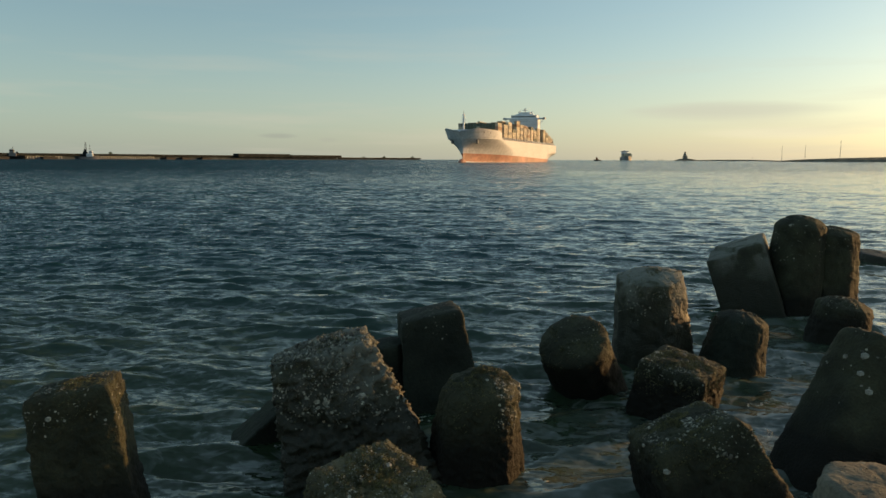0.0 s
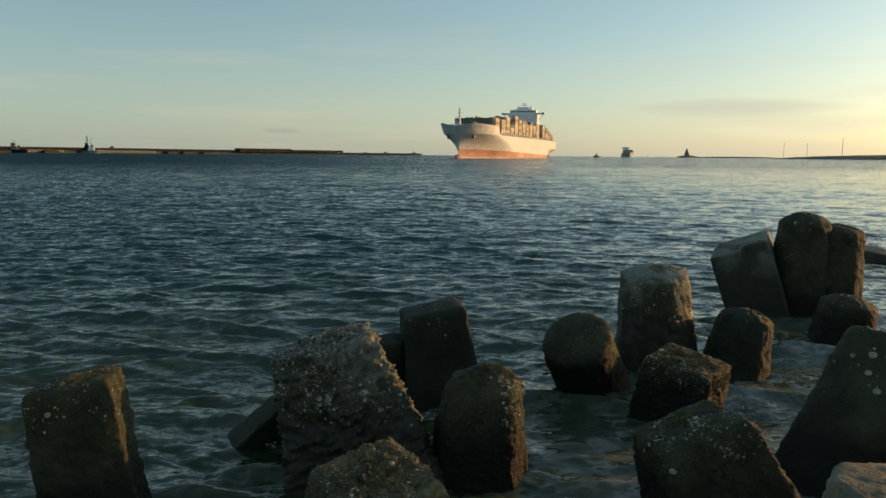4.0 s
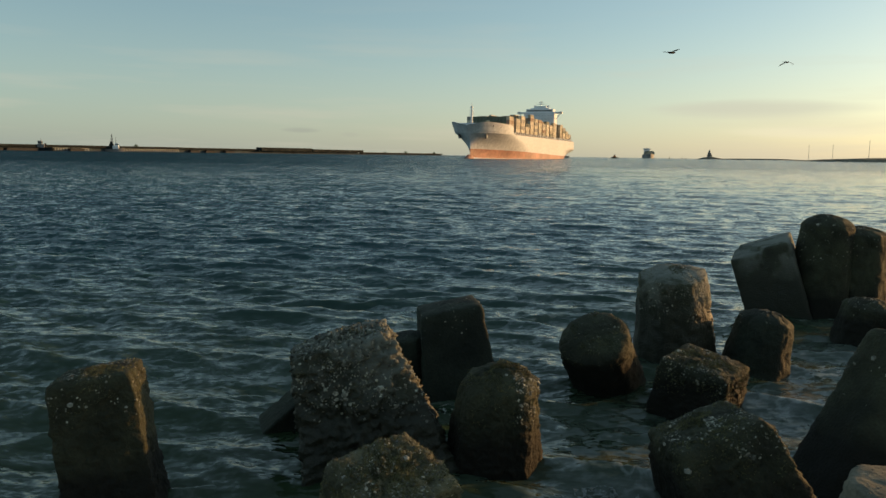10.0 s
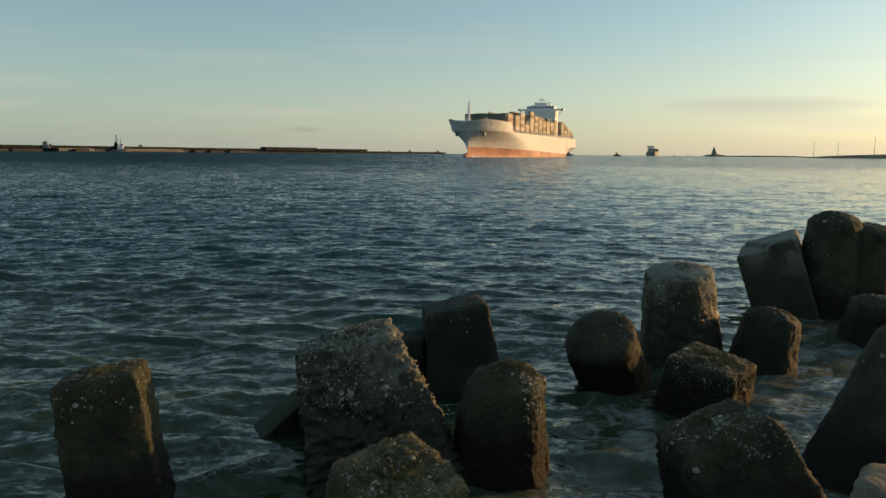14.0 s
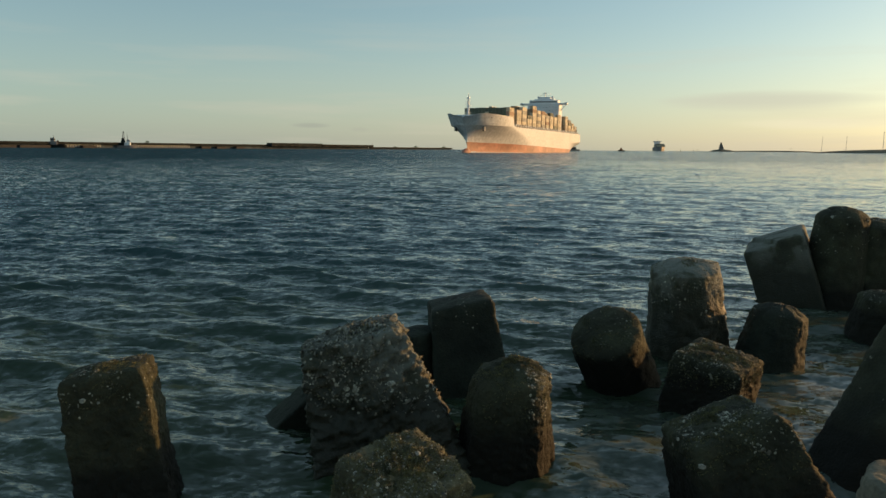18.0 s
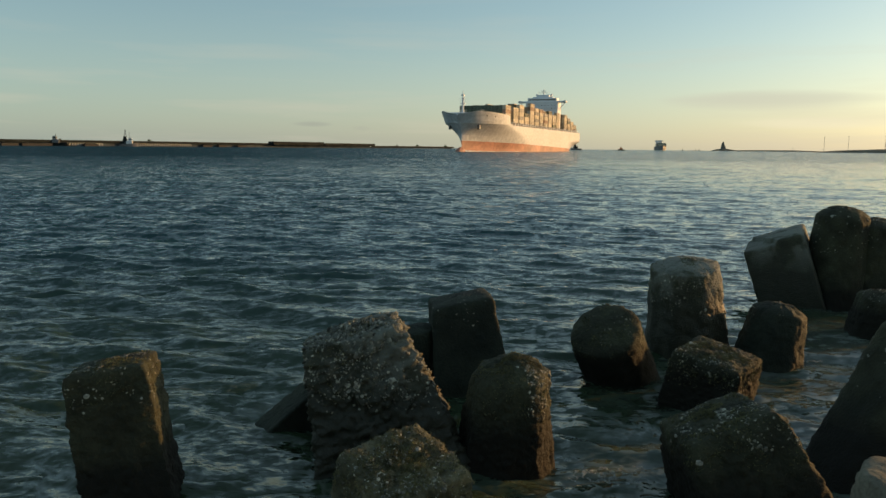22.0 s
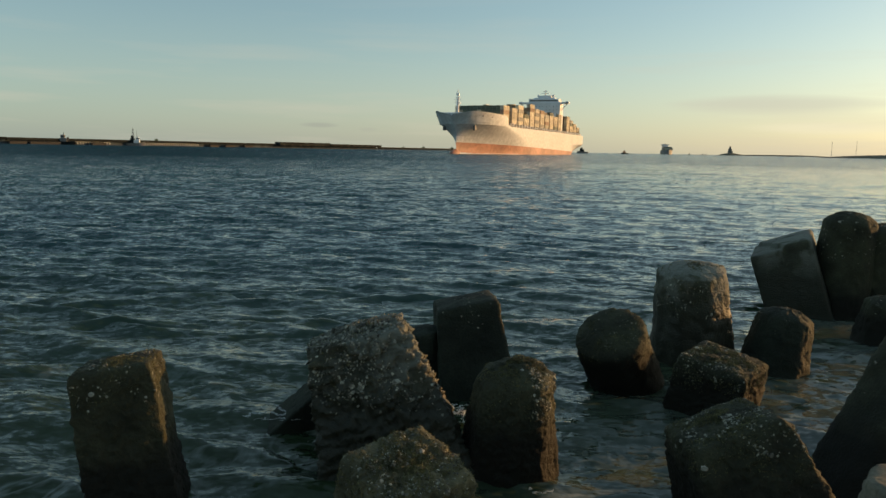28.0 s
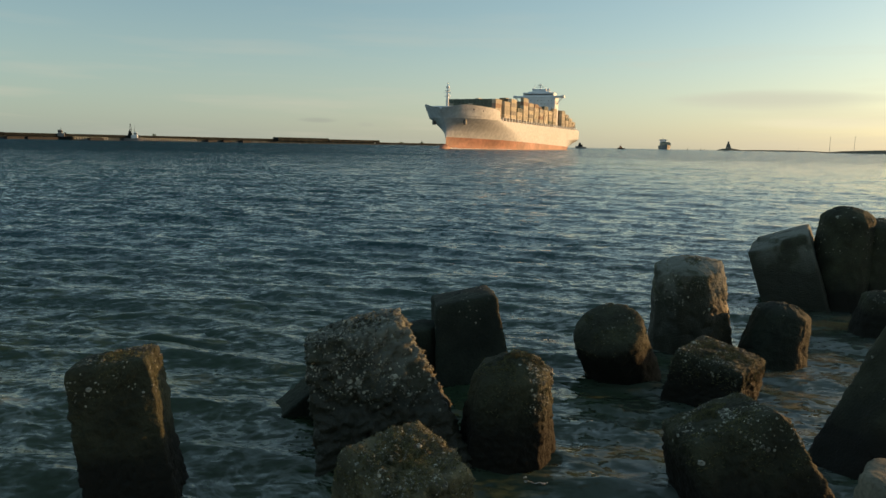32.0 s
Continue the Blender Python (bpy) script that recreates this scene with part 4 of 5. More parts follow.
    for b_, ((s, across), tier) in enumerate(zip(bays, tiers)):
        base = 19.7 if b_ else 20.3
        for row in range(across):
            y = (row - (across - 1) / 2) * 2.52
            h = tier - (rnd.choice((0, 0, 1, 2)) if b_ > 1 and 0 < row < across - 1 else 0)
            if b_ > 1 and 0 < row < across - 1:
                # inner stacks, joined to one part
                for t_ in range(h):
                    x0, z0 = -s - 6.1, base + t_ * 2.6
                    i0 = len(inner_v)
                    inner_v.extend((x0 + dx * 6.06, y + dy * 1.2, z0 + dz * 2.54) for dz in (0, 1) for dx, dy in ((-1, -1), (1, -1), (1, 1), (-1, 1)))
                    inner_f.extend(tuple(i0 + k for k in q) for q in ((0, 3, 2, 1), (4, 5, 6, 7), (0, 1, 5, 4), (1, 2, 6, 5), (2, 3, 7, 6), (3, 0, 4, 7)))
                continue
            for t_ in range(h):
                me = rnd.choices(kinds, weights if b_ > 1 or row in (0, across - 1) else [0, 0, 1, 9, 0])[0]
                part("container", me, None, ship, "", pose(-s - 6.1, y, base + t_ * 2.6))
    tagged(part("inner_container", mesh("inner_container", inner_v, inner_f, M_INNER, False), None, ship, "stacked brown and grey freight containers"), kind="stuff")
    # deckhouse and bridge
    s0 = 205
    house = boxes("deckhouse", [((13, 29, 26.5), (-s0 - 6.5, 0, 17), 0.3), ((11, 26, 3.2), (-s0 - 6.5, 0, 43.5), 0.2)], M_HOUSE, ship, "white accommodation block")
    for lv in range(7):
        for k in range(9):
            boxes("window", [((0.12, 0.45, 0.45), (-s0 + 0.02, -12 + k * 3, 22 + lv * 3.0), 0.03)], M_GLASS, house)
    boxes("bridge_front", [((0.15, 24, 0.8), (-s0 - 0.9, 0, 44.7), 0.03)], M_GLASS, house, "dark band of bridge windows")
    for y in (1, -1):
        boxes("bridge_wing", [((5, 9, 1.5), (-s0 - 3.5, y * 17, 42.4), 0.15), ((5, 2.2, 1.9), (-s0 - 3.5, y * 20.2, 42.4), 0.15)], M_HOUSE, house)
        bm_ = bmesh.new()
        tube_bm(bm_, 0.35, 0.35, (-s0 - 3.5, y * 15, 37), (-s0 - 3.5, y * 19.8, 42.4))
        part("wing_strut", bm_, M_HOUSE, house)
    boxes("monkey_island", [((8, 18, 1.0), (-s0 - 7, 0, 46.7), 0.1), ((5, 11, 2.0), (-s0 - 7, 0, 47.7), 0.1)], M_HOUSE, house)
    bm_ = bmesh.new()
    tube_bm(bm_, 0.5, 0.25, (-s0 - 7, 0, 49), (-s0 - 7, 0, 54.5))
    box_bm(bm_, (0.8, 7, 0.4), (-s0 - 7, 0, 51.3))
    box_bm(bm_, (0.8, 4.5, 0.5), (-s0 - 6.4, 0, 52.8))
    tube_bm(bm_, 0.12, 0.08, (-s0 - 7, 4.8, 49), (-s0 - 7, 4.8, 53.5))
    tube_bm(bm_, 0.12, 0.08, (-s0 - 7, -4.8, 49), (-s0 - 7, -4.8, 53.5))
    part("radar_mast", bm_, M_HOUSE, house)
    for y in (1, -1):
        bm_ = bmesh.new()
        bmesh.ops.create_uvsphere(bm_, u_segments=14, v_segments=8, radius=1.1, matrix=Matrix.Translation((-s0 - 9, y * 6.5, 49.6)))
        tube_bm(bm_, 0.3, 0.3, (-s0 - 9, y * 6.5, 46), (-s0 - 9, y * 6.5, 49))
        part("radome", bm_, M_HOUSE, house)
    boxes("funnel", [((9, 12, 16), (-s0 - 20, 0, 28), 0.8), ((7, 9, 2.2), (-s0 - 20, 0, 44), 0.4)], M_DARK, ship, "dark funnel casing")
    boxes("stern_rail", [((1, 34, 1.2), (-SHIP_L + 3, 0, 16.3), 0.1)], M_HULL, ship)
    for k in range(3):
        bm_ = bmesh.new()
        tube_bm(bm_, 0.5, 0.4, (-262 - k * 6, 17, 16), (-262 - k * 6, 17, 24 - k))
        box_bm(bm_, (3, 1.2, 2.2), (-262 - k * 6, 17.2, 18 + k), 0.1)
        part("mooring_gear", bm_, M_DARK, ship)
    return ship


ship = container_ship()


# ---- far shores ----
def shore_run(name, a, b, depth, height, mat, label, crown=0.0, seed=1):
    """A length of far sea wall from a to b with an uneven rubble foot and a crown wall."""
    a, b = Vector((*a, 0)), Vector((*b, 0))
    d = b - a
    n_ = max(6, int(d.length / 9))
    side = Vector((-d.y, d.x, 0)).normalized()
    if side.y < 0:
        side = -side
    rnd = random.Random(seed)
    verts, faces = [], []
    for k in range(n_ + 1):
        p = a + d * k / n_
        j = rnd.uniform(-0.35, 0.35)
        hk = height + rnd.uniform(-0.25, 0.25)
        prof = [(-2.5 + j, -1.75), (-1.2 + j, 0.9 + j), (-0.2, hk * 0.55), (0, hk - crown), (depth * 0.5, hk - crown), (depth * 0.5 + 0.1, hk), (depth, hk), (depth + 0.3, -1.75)]
        for o, z in prof:
            q = p + side * o
            verts.append((q.x, q.y, z))
    m_ = 8
    for k in range(n_):
        for i in range(m_ - 1):
            faces.append((k * m_ + i, k * m_ + i + 1, (k + 1) * m_ + i + 1, (k + 1) * m_ + i))
    faces.append(tuple(range(m_)))
    faces.append(tuple(n_ * m_ + i for i in reversed(range(m_))))
    ob = part(name, mesh(name, verts, faces, mat, False), None)
    return tagged(ob, label, "breakwater", kind="structure")


def polar(bearing, y):
    return (y * math.tan(radians(bearing)), y)


W0, W1, W2, W3, W4, W5 = (-900, 760), polar(-34.8, 1000), polar(-22.0, 1350), polar(-16.67, 1560), polar(-8.56, 1900), polar(-2.0, 2400)
for a_, b_, h_, sd in ((W0, W1, 10.0, 1), (W1, W2, 9.6, 2), (W2, W3, 9.4, 3), (W3, W4, 9.4, 4), (W4, W5, 6.4, 5)):
    shore_run("breakwater", a_, b_, 16, h_ - 3.4, M_SHORE, "long low concrete breakwater", 0.0, sd)
    p_, q_ = Vector((*a_, 0)), Vector((*b_, 0))
    bm = bmesh.new()
    box_bm(bm, ((q_ - p_).length, 5, 3.8), (0, 0, 0), 0.2)
    cw = part("crown_wall", bm, M_SHED)
    cw.matrix_basis = Matrix.Translation((p_ + q_) / 2 + Vector((4.0, 2.0, h_ - 3.8))) @ Matrix.Rotation(math.atan2(q_.y - p_.y, q_.x - p_.x), 4, "Z")
    tagged(cw, "dark crown wall on the breakwater", "wall", kind="structure")


def along(a, b, f):
    return a[0] + (b[0] - a[0]) * f, a[1] + (b[1] - a[1]) * f


def shed(f0, f1, height, a, b, label):
    p, q = along(a, b, f0), along(a, b, f1)
    L = math.hypot(q[0] - p[0], q[1] - p[1])
    ang = math.atan2(q[1] - p[1], q[0] - p[0])
    th = tagged(new("warehouse"), label, "warehouse")
    th.matrix_basis = Matrix.Translation(((p[0] + q[0]) / 2 + 9, (p[1] + q[1]) / 2 + 4, 5.8)) @ Matrix.Rotation(ang, 4, "Z")
    boxes("wall", [((L, 16, height - 7.0), (0, 0, 0), 0.1)], M_SHED, th)
    boxes("roof", [((L + 1, 17, 1.2), (0, 0, height - 7.0), 0.3)], M_SHED, th)
    for k in range(max(2, int(L / 26))):
        boxes("door", [((6, 0.3, 3.2), (-L / 2 + 13 + k * 26, -8.1, 0), 0.05)], M_DARK, th)
    return th


shed(0.01, 0.45, 13.2, W3, W4, "long low brown warehouse on the breakwater")
shed(0.46, 0.99, 11.4, W3, W4, "lower brown warehouse on the breakwater")


def baluster_row(f0, f1, count, a, b):
    p, q = Vector((*along(a, b, f0), 0)), Vector((*along(a, b, f1), 0))
    th = tagged(new("quay_fence"), "row of pale concrete posts along the quay edge", "fence")
    d = (q - p).normalized()
    nrm = Vector((d.y, -d.x, 0))
    if nrm.y > 0:
        nrm = -nrm
    p, q = p + nrm * 1.6, q + nrm * 1.6
    th.location = (p.x, p.y, 0)
    ang = math.atan2(d.y, d.x)
    first = None
    for k in range(count):
        o = (q - p) * (k / (count - 1))
        if first is None:
            first = boxes("post", [((2.4, 1.2, 3.4), (0, 0, 1.2), 0.1)], M_PALE, th)
            first.rotation_euler = (0, 0, ang)
        else:
            c = new("post", first.data)
            c.parent = th
            c.location, c.rotation_euler = o, (0, 0, ang)
    L = (q - p).length
    rail = boxes("rail", [((L, 1.4, 0.9), (0, 0, 4.6), 0.1)], M_PALE, th)
    rail.location, rail.rotation_euler = (q - p) / 2, (0, 0, ang)


baluster_row(0.30, 0.47, 14, W1, W2)
baluster_row(0.66, 0.985, 24, W1, W2)


def clump(name, at, size, label, seed, mat=M_LEAF, pieces=160):
    """A far bush: a short stem and a crown of many small leafy clumps."""
    rnd = random.Random(seed)
    th = tagged(new(name), label, "bush")
    th.location = at
    bm_ = bmesh.new()
    tube_bm(bm_, 0.35, 0.15, (0, 0, -0.3), (0, 0, size[2] * 0.5), 6)
    part("trunk", bm_, M_SHED, th)
    verts, faces = [], []
    for _ in range(pieces):
        u, w = rnd.uniform(0, 6.28), rnd.random() ** 0.5
        c = Vector((size[0] / 2 * w * math.cos(u), size[1] / 2 * w * math.sin(u), size[2] * (0.12 + 0.85 * rnd.random() * (1 - 0.5 * w))))
        s = size[2] * rnd.uniform(0.05, 0.13)
        i0 = len(verts)
        for k in range(3):
            verts.append(c + Vector((rnd.uniform(-s, s), rnd.uniform(-s, s), rnd.uniform(-s, s))) * 1.6)
        verts.append(c + Vector((0, 0, s)))
        faces += [(i0, i0 + 1, i0 + 3), (i0 + 1, i0 + 2, i0 + 3), (i0 + 2, i0, i0 + 3), (i0, i0 + 2, i0 + 1)]
    tagged(part("crown", mesh("crown", verts, faces, mat, False), None, th), kind="stuff")
    return th


def boat(at, turn, length, hull_mat, house_mat, mast, label, name="tugboat"):
    """A small work boat: shaped hull, wheelhouse, mast, funnel."""
    th = tagged(new(name), label, "boat")
    th.matrix_basis = pose(at[0], at[1], 0, 0, 0, turn)
    L, B, H = length, length * 0.3, length * 0.15
    verts, faces = [], []
    for k in range(13):
        u = k / 12
        hb = B / 2 * (math.sin(min(1, u / 0.12 + 0.55) * math.pi / 2)) * (1 - max(0, (u - 0.55) / 0.45) ** 2.2)
        z = H * (1 + 0.7 * max(0, u - 0.5) ** 1.5 * 2)
        for y, zz in ((hb, z), (hb * 0.8, -0.6), (-hb * 0.8, -0.6), (-hb, z)):
            verts.append((L * (u - 0.5), y, zz))
    for k in range(12):
        for i in range(4):
            faces.append((k * 4 + i, k * 4 + (i + 1) % 4, k * 4 + 4 + (i + 1) % 4, k * 4 + 4 + i))
    faces += [(0, 3, 2, 1), (48, 49, 50, 51)]
    part("hull", mesh("hull", verts, faces, hull_mat, False), None, th)
    house = boxes("wheelhouse", [((L * 0.32, B * 0.62, H * 1.1), (L * 0.05, 0, H), 0.1), ((L * 0.17, B * 0.45, H * 1.1), (L * 0.1, 0, H * 2.1), 0.1)], house_mat, th)
    boxes("window_band", [((L * 0.172, B * 0.46, H * 0.35), (L * 0.1, 0, H * 2.55), 0.02)], M_GLASS, house)
    boxes("funnel", [((L * 0.07, B * 0.2, H * 1.4), (-L * 0.13, 0, H), 0.1)], M_DARK, th)
    bm_ = bmesh.new()
    tube_bm(bm_, 0.35, 0.2, (L * 0.06, 0, H * 2.8), (L * 0.06, 0, mast), 6)
    box_bm(bm_, (0.3, B * 0.4, 0.25), (L * 0.06, 0, mast * 0.75))
    part("mast", bm_, M_DARK, th)
    return th


# moored craft and growth on the near end of the breakwater
def on_wall(a, b, bearing):
    """The share of the way from a to b at which a bearing meets the line."""
    t = math.tan(radians(bearing))
    return (t * a[1] - a[0]) / ((b[0] - a[0]) - t * (b[1] - a[1]))


px_, py_ = along(W1, W2, on_wall(W1, W2, -26.5))
tug = boat((px_ + 8, py_ - 12), 14, 30, M_GREY, M_HOUSE, 25, "grey work boat with a white wheelhouse at the quay")
boxes("deck_gear", [((6.5, 5, 9.0), (-5.5, 0, 4), 0.4), ((4.0, 4, 4), (-5.5, 0, 13), 0.4), ((4, 5, 4.5), (-11, 0, 4), 0.3)], M_SHED, tug, "dark winch and crane housing")
bm = bmesh.new()
for dx_ in (-0.9, 0.9):
    tube_bm(bm, 0.45, 0.3, (-4.5 + dx_ * 1.6, 0, 16), (-4.5 + dx_ * 0.4, 0, 29), 6)
for z_ in (19, 22, 25):
    box_bm(bm, (3.4 - (z_ - 19) * 0.25, 0.5, 0.5), (-4.5, 0, z_), 0.05)
part("crane_mast", bm, M_DARK, tug)
px_, py_ = along(W1, W2, on_wall(W1, W2, -30.85))
boat((px_ + 4, py_ - 14), 190, 32, M_SHED, M_GREY, 19, "dark-hulled boat with a grey wheelhouse at the quay")
px_, py_ = along(W1, W2, on_wall(W1, W2, -25.2))
clump("bush", (px_ + 4, py_ + 2, 9.2), (6, 5, 4.5), "small dark bush on the breakwater crown", 4)
for br in (-34.0, -32.8, -31.9, -29.0, -21.1, -20.0, -18.6):
    wa, wb = (W1, W2) if br < -22 else (W2, W3)
    x_, y_ = along(wa, wb, on_wall(wa, wb, br))
    b_ = tagged(new("barge"), "low dark barge moored along the quay", "barge")
    b_.matrix_basis = Matrix.Translation((x_ + 5, y_ - 6, 0)) @ Matrix.Rotation(math.atan2(wb[1] - wa[1], wb[0] - wa[0]), 4, "Z")
    boxes("hull", [((26, 7, 4.6), (0, 0, -0.5), 0.5)], M_DARK, b_)
    boxes("hatch", [((19, 5, 0.8), (0, 0, 4.1), 0.2)], M_SHED, b_)
for k_, (f_, w_) in enumerate(((0.28, 4), (0.52, 6), (0.9, 6))):
    x_, y_ = along(W4, W5, f_)
    clump("bush", (x_, y_, 5.0), (w_ * 1.6, w_, w_ + 1.5), "far dark bush on the low breakwater", 10 + k_)

# island with a stepped light tower, spit and masts on the far side
T0 = polar(18.63, 2500)


def mound(name, at, rx, ry, h, mat, label, seed):
    verts, faces = [(0, 0, h)], []
    rnd = random.Random(seed)
    S, R = 48, 7
    for j in range(1, R + 1):
        for k in range(S):
            a = 2 * math.pi * k / S
            q = j / R
            rr = 1 + 0.12 * math.sin(3 * a + seed) + rnd.uniform(-0.03, 0.03)
            verts.append((rx * q * rr * math.cos(a), ry * q * rr * math.sin(a), (h + 1.75) * (1 - q ** 2.2) - 1.75 + rnd.uniform(-0.12, 0.12) * h * (1 - q)))
    for k in range(S):
        faces.append((0, 1 + k, 1 + (k + 1) % S))
    for j in range(R - 1):
        for k in range(S):
            a, b = 1 + j * S + k, 1 + j * S + (k + 1) % S
            faces.append((a, a + S, b + S, b))
    ob = part(name, mesh(name, verts, faces, mat, True), None)
    ob.location = (at[0], at[1], 0)
    return tagged(ob, label, "land", kind="structure")


mound("ground", T0, 50, 30, 7.5, M_SCRUB, "low rocky islet under the light tower", 2)
tw = tagged(new("light_tower"), "weathered stepped harbour light tower on an islet", "tower")
tw.location = (T0[0], T0[1], 6.0)
boxes("base", [((13, 12, 10), (0, 0, 0), 0.3)], M_TOWER, tw)
boxes("upper_storey", [((9, 9, 7), (-1, 0, 10), 0.3)], M_TOWER, tw)
bm = bmesh.new()
tube_bm(bm, 3.4, 2.8, (-1, 0, 17), (-1, 0, 25))
part("lantern", bm, M_TOWER, tw)
mound("ground", polar(22.4, 2450), 230, 25, 4.2, M_SCRUB, "long low spit of dry scrub", 5)
mound("ground", polar(33.0, 1250), 250, 40, 8.0, M_SCRUB, "low scrub-covered point", 6)
for br, y_, h_ in ((25.27, 1700, 38), (26.77, 1700, 40), (28.96, 1300, 40), (23.31, 2300, 14)):
    x_, y_ = polar(br, y_)
    m_ = tagged(new("mast"), "tall slender steel mast on the far point", "mast")
    m_.location = (x_, y_, -1.75)
    bm = bmesh.new()
    tube_bm(bm, 0.5, 0.25, (0, 0, 0), (0, 0, h_), 8)
    part("pole", bm, M_GREY, m_)
    boxes("crossarm", [((2.2, 0.4, 0.4), (0, 0, h_ * 0.95), 0.1)], M_DARK, m_)
boat(polar(7.78, 1500), 200, 24, M_GREY, M_SHED, 13, "low grey work boat lying far off")


def far_ship(at, turn):
    th = tagged(new("cargo_ship"), "distant loaded cargo ship seen end on", "ship")
    th.matrix_basis = pose(at[0], at[1], 0, 0, 0, turn)
    verts, faces = [], []
    for k in range(15):
        u = k / 14
        hb = 16 * (1 - max(0, (u - 0.8) / 0.2) ** 2)
        for y, z in ((hb, 15 + 3 * max(0, u - 0.85) / 0.15), (hb * 0.9, -1), (-hb * 0.9, -1), (-hb, 15 + 3 * max(0, u - 0.85) / 0.15)):
            verts.append((180 * (u - 0.5), y, z))
    for k in range(14):
        for i in range(4):
            faces.append((k * 4 + i, k * 4 + (i + 1) % 4, k * 4 + 4 + (i + 1) % 4, k * 4 + 4 + i))
    faces += [(0, 3, 2, 1), (56, 57, 58, 59)]
    part("hull", mesh("hull", verts, faces, M_GREY, False), None, th)
    for k in range(6):
        boxes("container_block", [((18, 28, 10 + (k * 7) % 5), (-45 + k * 22, 0, 15), 0.3)], M_BOX[(k * 2) % 5], th)
    hs = boxes("deckhouse", [((14, 22, 26), (-72, 0, 14), 0.3), ((10, 34, 3), (-70, 0, 36), 0.2)], M_HOUSE, th)
    bm_ = bmesh.new()
    tube_bm(bm_, 0.7, 0.3, (-72, 0, 40), (-72, 0, 47))
    part("mast", bm_, M_DARK, hs)
    return th


cargo = far_ship(polar(14.28, 2900), 262)
launch = boat(polar(12.3, 1500), 190, 15, M_DARK, M_ORANGE, 9, "small dark launch crossing the channel", "launch")
for br, y_ in ((15.77, 2300), (16.7, 2600), (16.95, 2600)):
    b_ = tagged(new("channel_buoy"), "small dark channel buoy", "buoy")
    b_.location = (*polar(br, y_), 0)
    bm = bmesh.new()
    tube_bm(bm, 2.4, 2.0, (0, 0, -0.8), (0, 0, 1.6))
    part("float", bm, M_DARK, b_)
    bm = bmesh.new()
    tube_bm(bm, 1.1, 0.5, (0, 0, 1.6), (0, 0, 6))
    part("cage", bm, M_DARK, b_)


# ---- birds ----
def bird():
    th = tagged(new("bird"), "dark seabird flying over the water", "bird")
    bm_ = bmesh.new()
    bmesh.ops.create_uvsphere(bm_, u_segments=14, v_segments=10, radius=1.0, matrix=Matrix.Diagonal((0.20, 0.055, 0.05, 1)))
    bmesh.ops.create_uvsphere(bm_, u_segments=10, v_segments=8, radius=1.0, matrix=Matrix.Translation((0.2, 0, 0.025)) @ Matrix.Diagonal((0.055, 0.036, 0.036, 1)))
    bmesh.ops.create_cone(bm_, cap_ends=True, segments=6, radius1=0.012, radius2=0.002, depth=0.06, matrix=Matrix.Translation((0.275, 0, 0.02)) @ Matrix.Rotation(math.pi / 2, 4, "Y"))
    part("body", bm_, M_FEATHER, th)
    t_ = mesh("tail", [(-0.12, 0.03, 0.0), (-0.12, -0.03, 0.0), (-0.33, -0.07, 0), (-0.35, 0, 0), (-0.33, 0.07, 0), (-0.12, 0, 0.02)],
              [(0, 4, 5), (4, 3, 5), (3, 2, 5), (2, 1, 5), (1, 0, 5), (0, 1, 2, 3, 4)], M_FEATHER, False)
    part("tail", t_, None, th)
    wings = []
    for y in (1, -1):
        verts, faces = [], []
        for k in range(9):
            u = k / 8
            lead = 0.07 + 0.05 * math.sin(u * 2.6) - 0.16 * max(0, u - 0.45)
            chord = 0.17 * (1 - 0.25 * u) * (1 - max(0, (u - 0.75) / 0.25) ** 2 * 0.8)
            th_ = 0.012 * (1 - 0.8 * u)
            z = 0.03 * math.sin(u * 3.1)
            verts += [(lead, y * 0.52 * u, z), (lead - chord * 0.4, y * 0.52 * u, z + th_), (lead - chord, y * 0.52 * u, z), (lead - chord * 0.4, y * 0.52 * u, z - th_)]
        for k in range(8):
            for i in range(4):
                faces.append((k * 4 + i, k * 4 + (i + 1) % 4, k * 4 + 4 + (i + 1) % 4, k * 4 + 4 + i))
        faces += [(0, 3, 2, 1), (32, 33, 34, 35)]
        w_ = part("wing", mesh("wing", verts, faces, M_FEATHER, False), None, th)
        w_.location = (0.02, y * 0.035, 0.02)
        wings.append(w_)
    return th, wings


FROTH = [((2.8, 6.11), 0.3, 0.14, 0.84, 0.05),
         ((-0.14, 5.78), 0.16, 0.3, 2.92, 0.05),
         ((-1.21, 5.14), 0.22, 0.12, 1.19, 0.05),
         ((0.81, 4.27), 0.26, 0.12, 2.82, 0.05),
         ((3.49, 7.2), 0.22, 0.1, 4.4, 0.05),
         ((2.58, 5.42), 0.2, 0.2, 1.12, 0.05),
         ((0.45, 4.36), 0.16, 0.14, 0.27, 0.05)]
froth = []
for (x_, y_), w_, d_, ph_, dr_ in FROTH:
    froth.append((foam_patch((x_, y_, 0.02), w_, d_, len(froth) + 3, "white froth heaving between the tetrapods"), ph_, dr_))

# wash that wells up white when a swell breaks on the blocks: place, size, and the seconds at which it shows
WASH = [((-1.5, 5.35), 0.7, 0.35, (10.5, 14.6, 20.0, 25.2, 28.0, 31.0)),
        ((-0.08, 5.5), 0.32, 0.5, (2.4, 8.2, 12.6, 18.6, 24.0, 28.0)),
        ((2.76, 6.12), 0.8, 0.35, (6.6, 10.5, 17.0, 19.2, 21.0, 23.0, 28.6)),
        ((0.92, 4.42), 0.6, 0.3, (4.6, 9.4, 15.4, 22.0, 26.6, 31.0)),
        ((-1.75, 4.6), 0.8, 0.35, (1.2, 7.0, 13.4, 16.6, 22.6, 28.4))]
wash = []
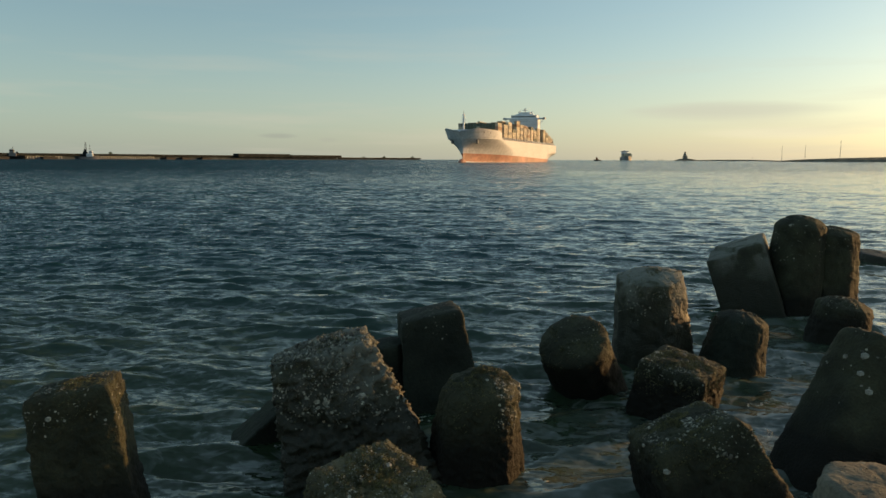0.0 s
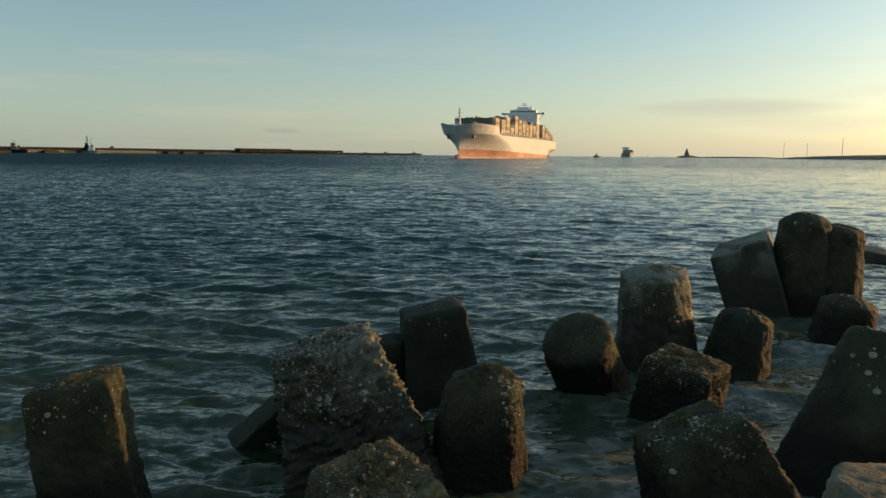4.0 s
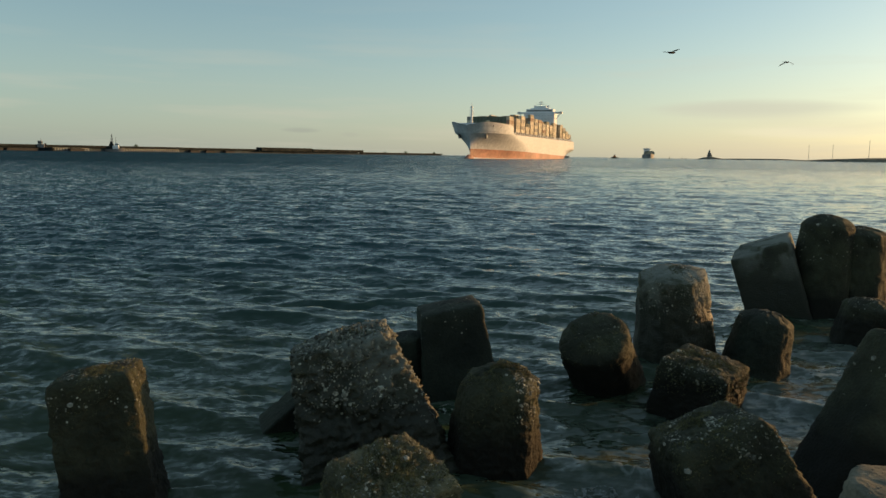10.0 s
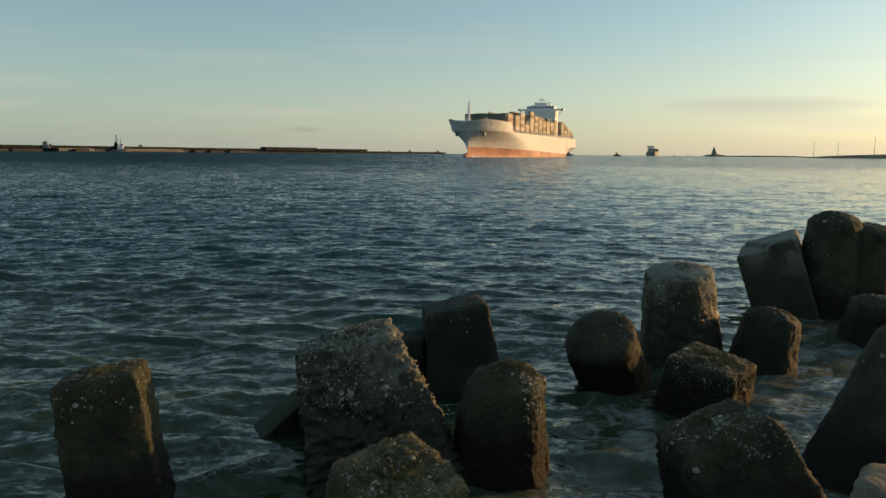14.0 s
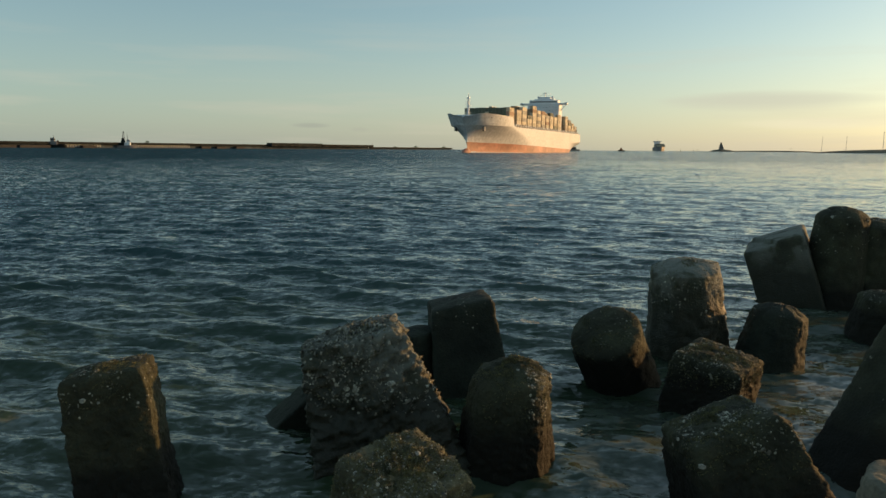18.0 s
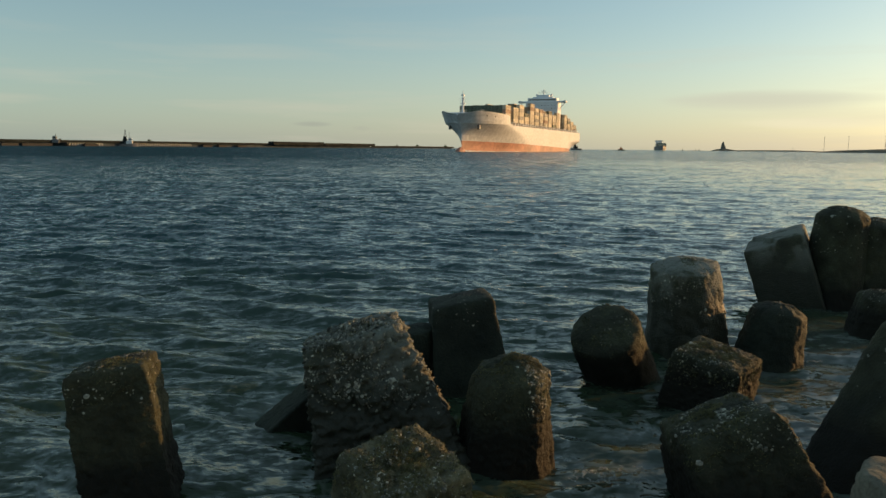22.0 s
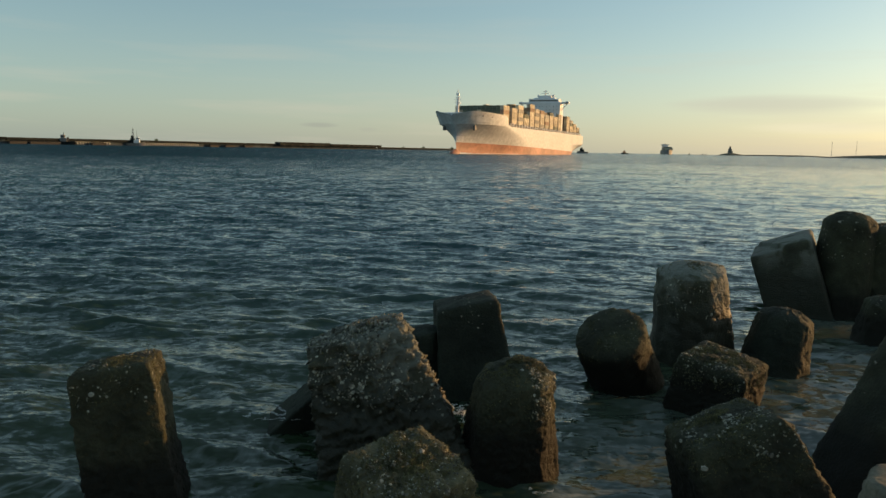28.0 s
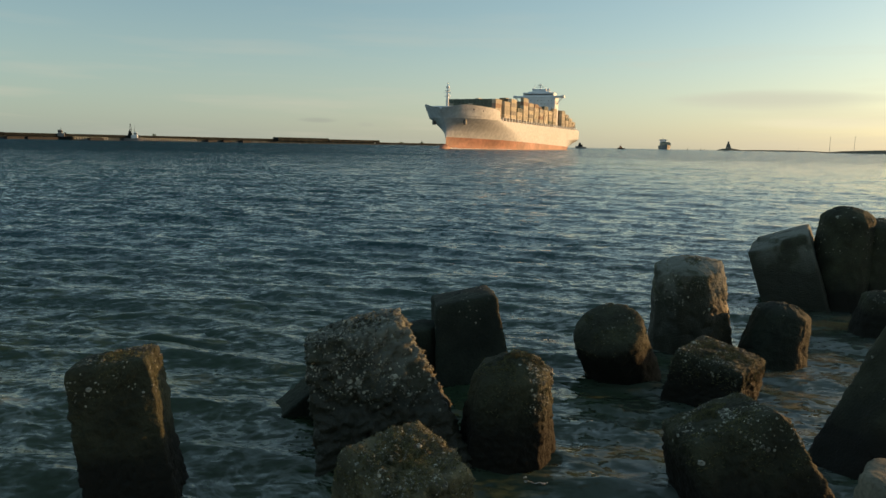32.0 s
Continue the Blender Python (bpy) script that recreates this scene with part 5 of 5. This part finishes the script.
for (x_, y_), w_, d_, shows in WASH:
    wash.append((foam_patch((x_, y_, -0.3), w_, d_, len(wash) + 21, "white foam welling up round the tetrapods", 2400, 0.0027, M_FOAM if y_ > 5 else M_FROTH, 0.02), shows))

bird_a, wings_a = bird()
bird_b, wings_b = bird()


def flight(th, wings, points, beat, shift):
    """Points: seconds and place. The bird heads along its way and beats its wings."""
    rows = []
    for k, (t, p) in enumerate(points):
        a, b = Vector(points[max(0, k - 1)][1]), Vector(points[min(len(points) - 1, k + 1)][1])
        d = b - a
        rows.append((t, pose(*p, 0, 0, math.degrees(math.atan2(d.y, d.x)))))
    walk(th, rows)
    t0, t1 = points[1][0], points[-2][0]
    for w_, y in zip(wings, (1, -1)):
        keys = [(0.0, pose(0.02, y * 0.035, 0.02, y * 10))]
        n_ = int((t1 - t0) * beat * 4)
        for k in range(n_):
            t = t0 + k / (beat * 4)
            keys.append((t, pose(0.02, y * 0.035, 0.02, y * (8 + 48 * math.sin((k + shift) * math.pi / 2)))))
        keys.append((32.0, pose(0.02, y * 0.035, 0.02, y * 10)))
        walk(w_, keys)


def motions():
    # the ship comes up the channel on a steady course
    a, b = Vector((13.9, 530.0, 0)), Vector((-20.5, 408.7, 0))
    walk(ship, [(t, Matrix.Translation(a.lerp(b, t / 32)) @ Matrix.Rotation(radians(251.25), 4, "Z")) for t in (0.0, 8.0, 16.0, 24.0, 32.0)])
    walk(cargo, [(0.0, pose(*polar(14.28, 2900), 0, 0, 0, 262)), (32.0, pose(*polar(14.09, 2860), 0, 0, 0, 262))])
    walk(launch, [(0.0, pose(*polar(12.1, 1500), 0, 0, 0, 190)), (32.0, pose(*polar(10.86, 1490), 0, 0, 0, 190))])
    # wave trains run in on the shore in crossing directions, with the heave of a two-second swell
    steps = [k * 0.5 for k in range(65)]
    walk(water, [(t, Matrix.Translation((4.0 - 0.25 * t, -0.32 * t, 0.03 * math.sin(t * 2.6)))) for t in steps])
    walk(water_cross, [(t, Matrix.Translation((-4.0 + 0.25 * t, -0.24 * t, 0.03 * math.sin(t * 2.6 + 2.0)))) for t in steps])
    # froth heaves up between the blocks as each swell passes
    for ob, phase, drift in froth:
        x, y, z = ob.location
        walk(ob, [(t, pose(x + drift * math.sin(t * 1.1 + phase), y, z + 0.07 * math.sin(t * 3.0 + phase) - 0.035, 0, 0, 14 * math.sin(t * 0.5 + phase))) for t in steps])
    for ob, shows in wash:
        x, y, z = ob.location
        rows = [(0.0, pose(x, y, z))]
        for k, t in enumerate(shows):
            rows += [(t - 0.7, pose(x - 0.08, y + 0.05, z)), (t, pose(x, y, 0.085, 0, 0, 12)), (t + 0.6, pose(x + 0.06, y - 0.06, 0.06, 0, 0, 20)), (t + 1.1, pose(x + 0.09, y - 0.1, z, 0, 0, 10))]
        walk(ob, [r for r in rows if r[0] < 32.0] + [(32.0, pose(x, y, z))])
    flight(bird_a, wings_a, [(0.0, (-63.21, -25.49, 8.27)), (8.3, (-9.12, 26.03, 8.04)), (8.5, (-6.81, 28.23, 8.03)), (8.7, (-3.66, 30.43, 8.02)), (8.9, (-0.11, 32.63, 8.13)), (9.1, (3.47, 34.83, 8.1)), (9.3, (7.01, 37.02, 8.21)), (9.6, (12.07, 40.32, 8.25)), (9.8, (15.93, 42.53, 8.21)), (10.1, (20.96, 45.83, 7.97)), (10.4, (26.22, 49.14, 7.84)), (10.6, (29.95, 51.34, 7.55)), (32.0, (195.84, 149.19, 7.55))], 3.3, 0.0)
    flight(bird_b, wings_b, [(0.0, (-59.4, -46.99, 3.8)), (8.8, (-15.72, 19.03, 6.34)), (9.0, (-14.0, 21.63, 6.44)), (9.1, (-11.15, 22.93, 6.42)), (9.2, (-9.07, 24.23, 6.37)), (9.4, (-4.86, 26.82, 6.77)), (9.6, (-0.12, 29.42, 7.0)), (9.8, (4.86, 32.03, 7.1)), (10.0, (9.58, 34.63, 7.1)), (10.1, (12.25, 35.93, 7.04)), (10.4, (18.73, 39.84, 6.5)), (10.7, (24.35, 43.74, 5.82)), (10.9, (28.21, 46.33, 5.52)), (32.0, (185.9, 152.14, 5.52))], 3.1, 1.0)


motions()
